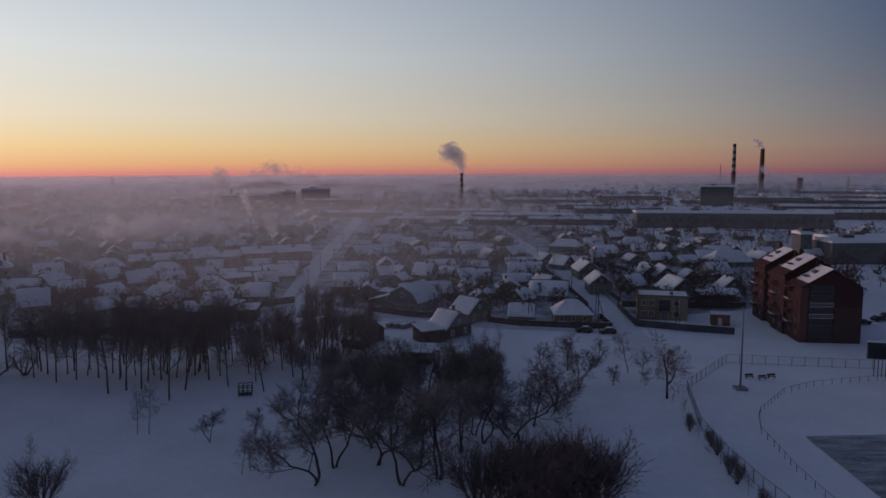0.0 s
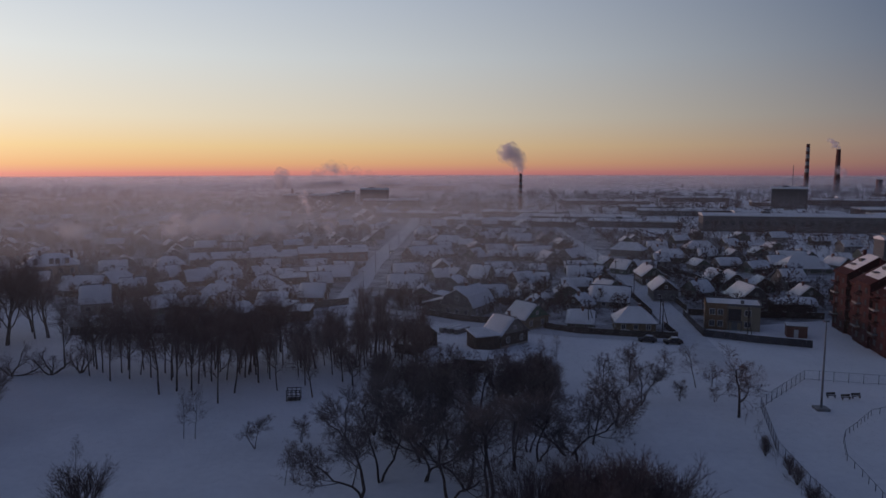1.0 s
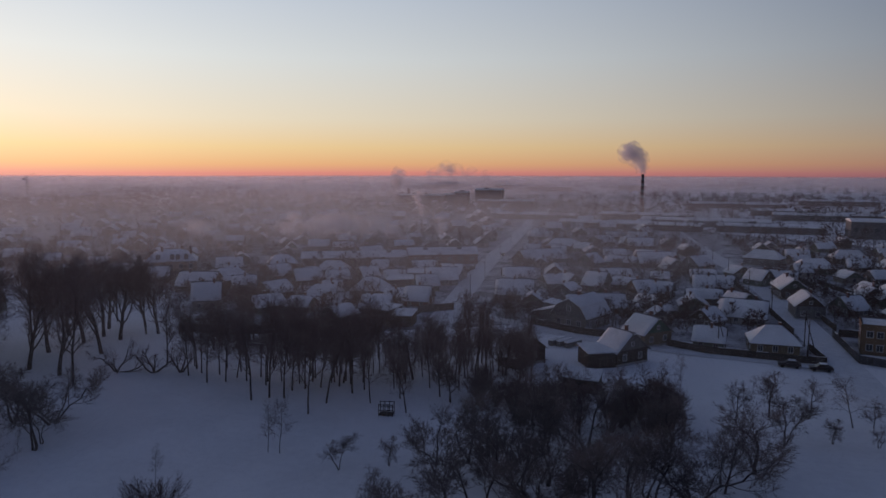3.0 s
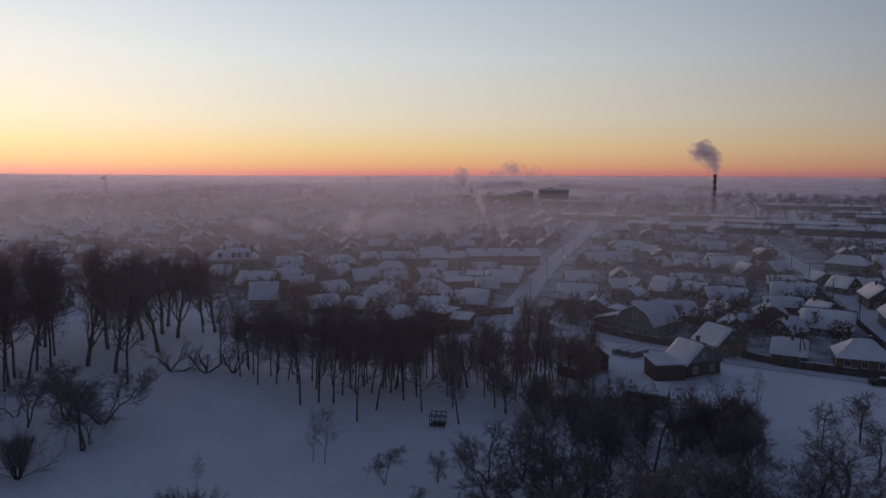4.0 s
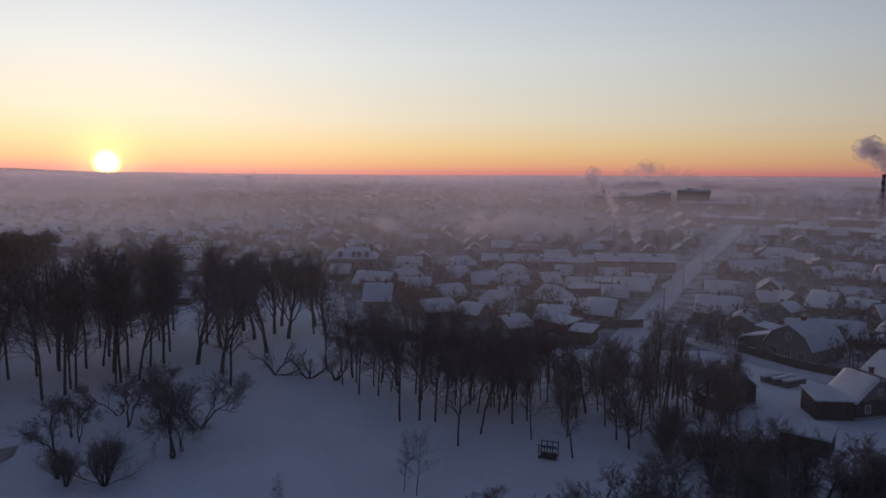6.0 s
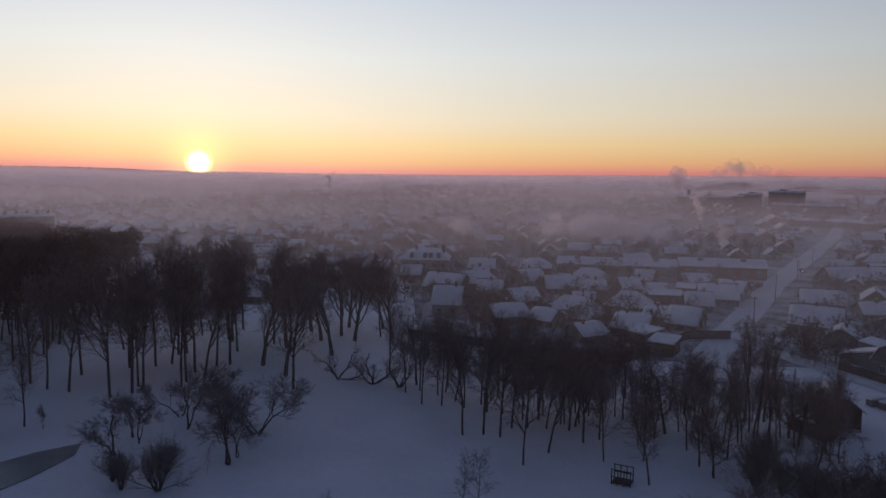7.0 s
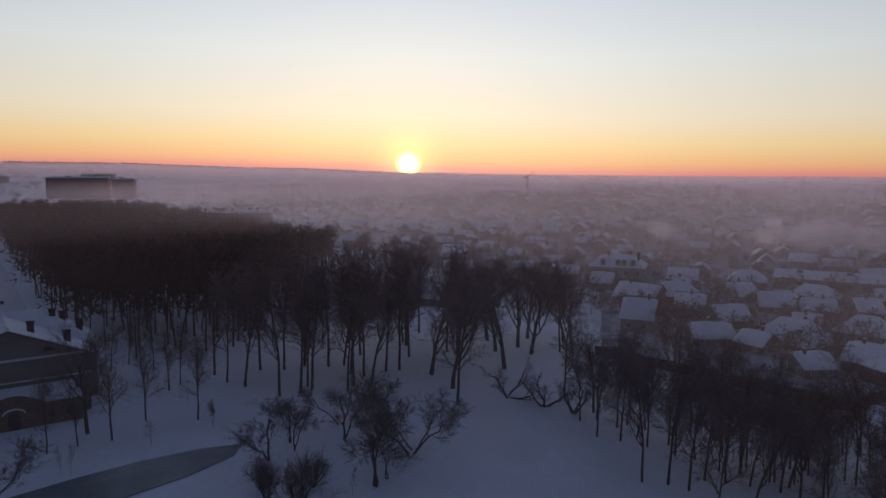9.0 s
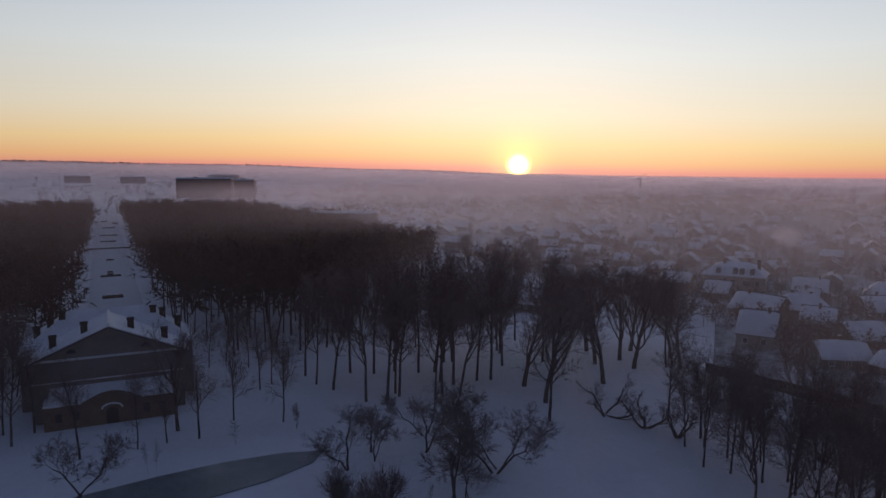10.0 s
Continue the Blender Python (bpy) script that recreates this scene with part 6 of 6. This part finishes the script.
# ---- poles and wires ----
def utility_pole(x, y, a=0, strut=False, h=8.5):
    p = thing("utility_pole", "grey wooden utility pole with a cross-arm", "utility pole", pose(x, y, 0, 0, 0, a), "utility poles")
    part("pole", Shape().tube((0, 0, -0.3), (0, 0, h), 0.14, 0.10, 6), FENCE, p)
    part("cross_arm", Shape().box(-0.9, -0.06, h - 0.7, 0.9, 0.06, h - 0.55), FENCE, p)
    for i in (-0.8, 0.8):
        part("insulator", Shape().tube((i, 0, h - 0.55), (i, 0, h - 0.35), 0.05, 0.04, 6), WHITE, p)
    if strut:
        part("strut", Shape().tube((2.2, 0, -0.2), (0, 0, h - 1.2), 0.12, 0.09, 6), FENCE, p)


for x, y, a, s in ((41.5, 182.5, 80, True), (43.2, 193.1, 0, True), (42.8, 228.6, 0, False), (42.2, 262, 0, False), (60.5, 177.0, 40, True), (-0.5, 192.0, 60, True), (23, 183.5, 20, True), (-52.5, 361.3, 0, False), (-45.0, 230, 0, False), (-49, 275, 0, False), (-50, 315, 0, False), (41, 300, 0, False), (40, 340, 0, False)):
    utility_pole(x, y, a, s)


# ---- works, chimneys and far blocks ----
def chimney_stack(x, y, h, r0, r1, label, bands):
    c = thing("chimney_stack", label, "chimney", pose(x, y, 0))
    part("shaft", Shape().tube((0, 0, -0.5), (0, 0, h), r0, r1, 16), mat("dark_stack_brick", (0.10, 0.05, 0.045), (0.17, 0.08, 0.065), 0.4, 0.9, 0.2), c)
    for k in range(bands):
        z = h * (0.93 - 0.15 * k)
        rr = r0 + (r1 - r0) * z / h
        part("band", Shape().tube((0, 0, z - 0.08 * h), (0, 0, z), rr + 0.06 + (r0 - r1) * 0.08, rr + 0.06, 16), CONCRETE, c, "painted warning band")
    part("rim", Shape().tube((0, 0, h - 0.8), (0, 0, h + 0.2), r1 + 0.15, r1 + 0.15, 16), SHEET, c)
    part("platform", Shape().tube((0, 0, h * 0.62), (0, 0, h * 0.62 + 0.4), r0 * 0.4 + r1 * 0.6 + 0.5, r0 * 0.4 + r1 * 0.6 + 0.5, 12), SHEET, c)


chimney_stack(18.6, 688, 36.5, 1.9, 1.3, "tall brick boiler-house chimney with pale bands", 4)
chimney_stack(541, 1300, 83.5, 4.2, 2.9, "very tall red-and-white striped works chimney", 4)
chimney_stack(591, 1295, 74, 5.2, 3.4, "tall dark brick works chimney", 0)
chimney_stack(659, 1287, 21, 5.5, 5.0, "short wide dark works chimney", 0)
chimney_stack(-267, 879, 15.5, 2.0, 1.8, "short brick chimney beyond the village", 0)
chimney_stack(-128, 461, 8, 0.5, 0.4, "small steel boiler chimney", 0)


def block(name, label, x, y, a, L, W, h, floors, ma, snow=True, bays=None, size=None):
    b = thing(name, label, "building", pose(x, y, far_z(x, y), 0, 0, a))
    part("wall", Shape().box(-L / 2, -W / 2, -0.4, L / 2, W / 2, h), ma, b)
    part("parapet", Shape().box(-L / 2 - 0.2, -W / 2 - 0.2, h, L / 2 + 0.2, W / 2 + 0.2, h + 0.4), SHEET, b)
    if snow:
        part("roof_snow", Shape().prism([(-W / 2 - 0.3, h + 0.2), (W / 2 + 0.3, h + 0.2), (W / 2 + 0.1, h + 1.0), (0, h + 1.9), (-W / 2 - 0.1, h + 1.0)], -L / 2 - 0.3, L / 2 + 0.3), SNOW, b)
    part("roof_hut", Shape().box(-L * 0.2, -2, h + 0.4, -L * 0.2 + 5, 2, h + 3.0), ma, b)
    n = bays or max(2, int(L / 6))
    for f in range(floors):
        for i in range(n):
            window_parts(b, -L / 2 + (i + 0.5) * L / n, -W / 2, (f + 0.55) * h / floors, *(size or (L / n * 0.55, h / floors * 0.5)), 0, True)
    return b


PANEL = mat("panel_wall", (0.085, 0.085, 0.088), (0.135, 0.132, 0.13), 0.3, 0.9, 0.15)
DULL = mat("dull_brick", (0.07, 0.048, 0.043), (0.11, 0.078, 0.068), 0.5, 0.9, 0.15)
block("works_hall", "long low works hall with a row of windows", 199, 482, -8, 128, 22, 10, 1, PANEL, bays=24, size=(2.4, 2.6))
wo = block("works_office", "grey multi-storey works office block with pale bands", 272, 690, -25, 30, 16, 22, 6, PANEL, bays=8)
for k in range(6):
    part("band", Shape().box(-15.25, -8.2, 2.2 + 3.67 * k, -15.003, 8.2, 3.7 + 3.67 * k), CONCRETE, wo, "pale concrete band")
part("antenna", Shape().tube((2, 0, 22), (2, 0, 44), 0.35, 0.2, 6).box(1.2, -0.1, 34, 2.8, 0.1, 34.4).box(1.4, -0.1, 40, 2.6, 0.1, 40.4), STEEL, wo, "thin lattice antenna")
block("works_building", "pale windowless works building with a snowy roof", 181, 305, 0, 28, 18, 9.0, 1, PANEL, bays=3, size=(1.4, 1.6))
block("works_tower", "narrow grey works tower", 160, 308, 0, 5, 8, 12, 1, PANEL, bays=1, size=(1.0, 1.4))
block("works_building", "low wide works building under snow", 205, 330, 3, 50, 20, 8, 1, DULL, bays=6, size=(1.6, 1.4))
for x, y, a, L, W, h in ((6, 520, -12, 120, 16, 6), (60, 560, -10, 110, 18, 6.5), (95, 512, -9, 80, 14, 6.5), (150, 640, -8, 70, 20, 7), (140, 700, -8, 60, 18, 7), (20, 620, -10, 90, 14, 6), (-70, 600, -8, 90, 16, 6), (320, 560, -10, 90, 24, 9), (360, 640, -12, 120, 26, 9), (450, 760, -15, 90, 30, 8), (480, 900, -15, 160, 30, 7), (300, 800, -12, 60, 24, 6), (590, 1050, -15, 120, 36, 8), (760, 1180, -18, 160, 40, 9), (240, 900, -8, 100, 20, 8), (120, 820, -6, 120, 20, 7), (470, 600, -14, 110, 26, 9), (330, 430, -12, 60, 18, 8), (230, 590, -9, 100, 20, 9), (210, 630, -9, 120, 18, 8), (390, 820, -12, 140, 24, 9), (560, 820, -14, 120, 30, 10), (640, 960, -15, 150, 30, 11), (700, 1080, -16, 150, 30, 10)):
    block("warehouse", "long low warehouse under a flat snowy roof", x, y, a, L * 0.8, W * 1.2, h * 0.62, 1, PANEL if int(L) % 3 else DULL, bays=9, size=(1.8, 1.2))
for x, y, L, h in ((-214, 790, 36, 11), (-186, 800, 24, 12), (-172, 776, 14, 15), (-142, 780, 30, 18), (-120, 760, 60, 7), (-240, 840, 50, 9)):
    block("brick_works", "far brick works building", x, y, 0, L, 14, h, 3, DULL, bays=5)
block("apartment_building", "long slab apartment building far beyond the wood", -1066, 224, 64, 78, 14, 27, 9, DULL, bays=14)
block("apartment_building", "slab apartment building far beyond the wood", -1040, 276, 64, 28, 14, 25, 8, DULL, bays=5)
block("apartment_building", "slab apartment building far beyond the wood", -1760, 175, 75, 52, 14, 15, 5, DULL, bays=12)
block("apartment_building", "slab apartment building far beyond the wood", -1800, 62, 80, 52, 14, 15, 5, DULL, bays=12)
block("apartment_building", "slab apartment building far beyond the wood", -1500, 330, 70, 60, 14, 25, 8, DULL, bays=10)
row = block("row_house", "long house with many chimneys behind the wood", -467, 220, 62, 50, 12, 10.6, 3, DULL, bays=10)
for k in range(9):
    x, y = -23 + 5.6 * k, (1.5, -2.0, 0.4)[k % 3]
    part("chimney", Shape().box(x - 0.7, y - 0.6, 11.3, x + 0.7, y + 0.6, 14.0 + 0.3 * (k % 2)).box(x - 0.85, y - 0.75, 13.4, x + 0.85, y + 0.75, 13.7), WALLS["dark"][0], row, "dark sooty chimney")
r = random.Random(31)
for k in range(7):
    a, d = radians(r.uniform(-2, 78)), r.uniform(1300, 2600)
    block("far_building", "far low building in the haze", -6 - d * math.sin(a), 30 + d * math.cos(a), math.degrees(a), r.uniform(30, 90), 14, r.uniform(6, 11), 0, DULL)


def tower_crane(x, y, h):
    c = thing("tower_crane", "far tower crane above the town", "crane", pose(x, y, 0, 0, 0, 20))
    part("mast", Shape().tube((0, 0, -0.5), (0, 0, h), 0.5, 0.5, 4), STEEL, c)
    part("jib", Shape().tube((-3, 0, h), (9, 0, h + 7), 0.35, 0.2, 4), STEEL, c)
    part("counterweight", Shape().box(-4.5, -0.7, h - 1.2, -2.5, 0.7, h + 0.8), CONCRETE, c)


tower_crane(-700, 712, 29)
part("shaft", Shape().tube((0, 0, -0.5), (0, 0, 30), 0.8, 0.4, 6), STEEL, thing("radio_mast", "far thin radio mast in the haze", "mast", pose(-520, 1100, 0)))
part("shaft", Shape().tube((0, 0, -0.5), (0, 0, 27), 1.0, 0.6, 6), STEEL, thing("radio_mast", "thin dark mast among the works", "mast", pose(596, 1026, 0)))

# dark woods along the far ridge
r = random.Random(88)
ridge = []
for k in range(1500):
    a, d = radians(r.uniform(58, 99)), r.uniform(4500, 5150)
    ridge.append((-6 - d * math.sin(a), 30 + d * math.cos(a)))
scatter_wood("ridge_wood", "dark belt of woods on the far ridge", ridge, 19, 1.0, "clump", 1.6, WOOD_TWIG, 0.3)


# ---- smoke ----
def plume(points, seed, puffs, alpha, label, colour=(0.95, 0.92, 0.93)):
    """Many thin puffs along a line of (x, y, z, radius)."""
    r = random.Random(seed)
    ico = bmesh.new()
    bmesh.ops.create_icosphere(ico, subdivisions=2, radius=1)
    vs, fs = [v.co.copy() for v in ico.verts], [tuple(v.index for v in f.verts) for f in ico.faces]
    ico.free()
    s = Shape()
    for k in range(puffs):
        t = r.random() * (len(points) - 1)
        i = min(int(t), len(points) - 2)
        a, b = points[i], points[i + 1]
        u = t - i
        x, y, z, rad = (a[j] + (b[j] - a[j]) * u for j in range(4))
        q = rad * r.uniform(0.35, 0.75)
        c = Vector((x + r.gauss(0, 0.45) * rad, y + r.gauss(0, 0.45) * rad, z + r.gauss(0, 0.35) * rad))
        ph = r.uniform(0, 50)
        s.add([c + v * q * (1 + 0.5 * noise.noise(v * 1.7 + Vector((ph, 0, 0)))) for v in vs], fs)
    ob = new("smoke", s.mesh("smoke", smoke_mat("smoke", colour, alpha, 0.12, 0.25, 0.6), True))
    tagged(ob, label, "smoke", "", "stuff")


plume([(18.6, 688, 37.5, 1.6), (18, 688, 43, 4), (14, 689, 50, 8), (12, 690, 55, 11), (8, 690, 57, 8), (2, 691, 52, 5)], 1, 80, 0.15, "billowing pale smoke over the boiler-house chimney")
plume([(591, 1295, 75, 3), (586, 1295, 82, 6), (578, 1296, 88, 5)], 2, 26, 0.22, "thin smoke at the works chimney")
plume([(-128, 461, 8, 0.8), (-128.5, 461, 14, 1.8), (-129, 461, 20, 2.8), (-131, 462, 26, 3.5)], 3, 40, 0.3, "column of pale smoke over a boiler chimney")
plume([(-96, 392, 5, 1.2), (-98, 392, 10, 2.4), (-99, 393, 14, 3.0)], 4, 24, 0.16, "house smoke hanging over the roofs")
plume([(-108, 362, 4, 2), (-116, 366, 9, 4), (-130, 368, 11, 5), (-148, 370, 12, 6), (-168, 372, 10, 7), (-185, 375, 8, 6)], 5, 80, 0.2, "low bank of drifting house smoke")
plume([(-255, 800, 20, 6), (-262, 805, 30, 9), (-250, 800, 36, 8)], 6, 30, 0.14, "far pale smoke over the works")
plume([(-215, 790, 26, 5), (-205, 790, 38, 9), (-190, 790, 42, 9), (-165, 790, 34, 10), (-140, 790, 30, 8)], 7, 60, 0.07, "far drifting smoke over the works")
plume([(-200, 340, 4, 2), (-215, 350, 8, 5), (-240, 360, 8, 6)], 8, 40, 0.09, "low drifting house smoke")
plume([(600, 1270, 16, 6), (590, 1270, 30, 9), (575, 1270, 40, 9)], 9, 24, 0.10, "thin steam above the works")
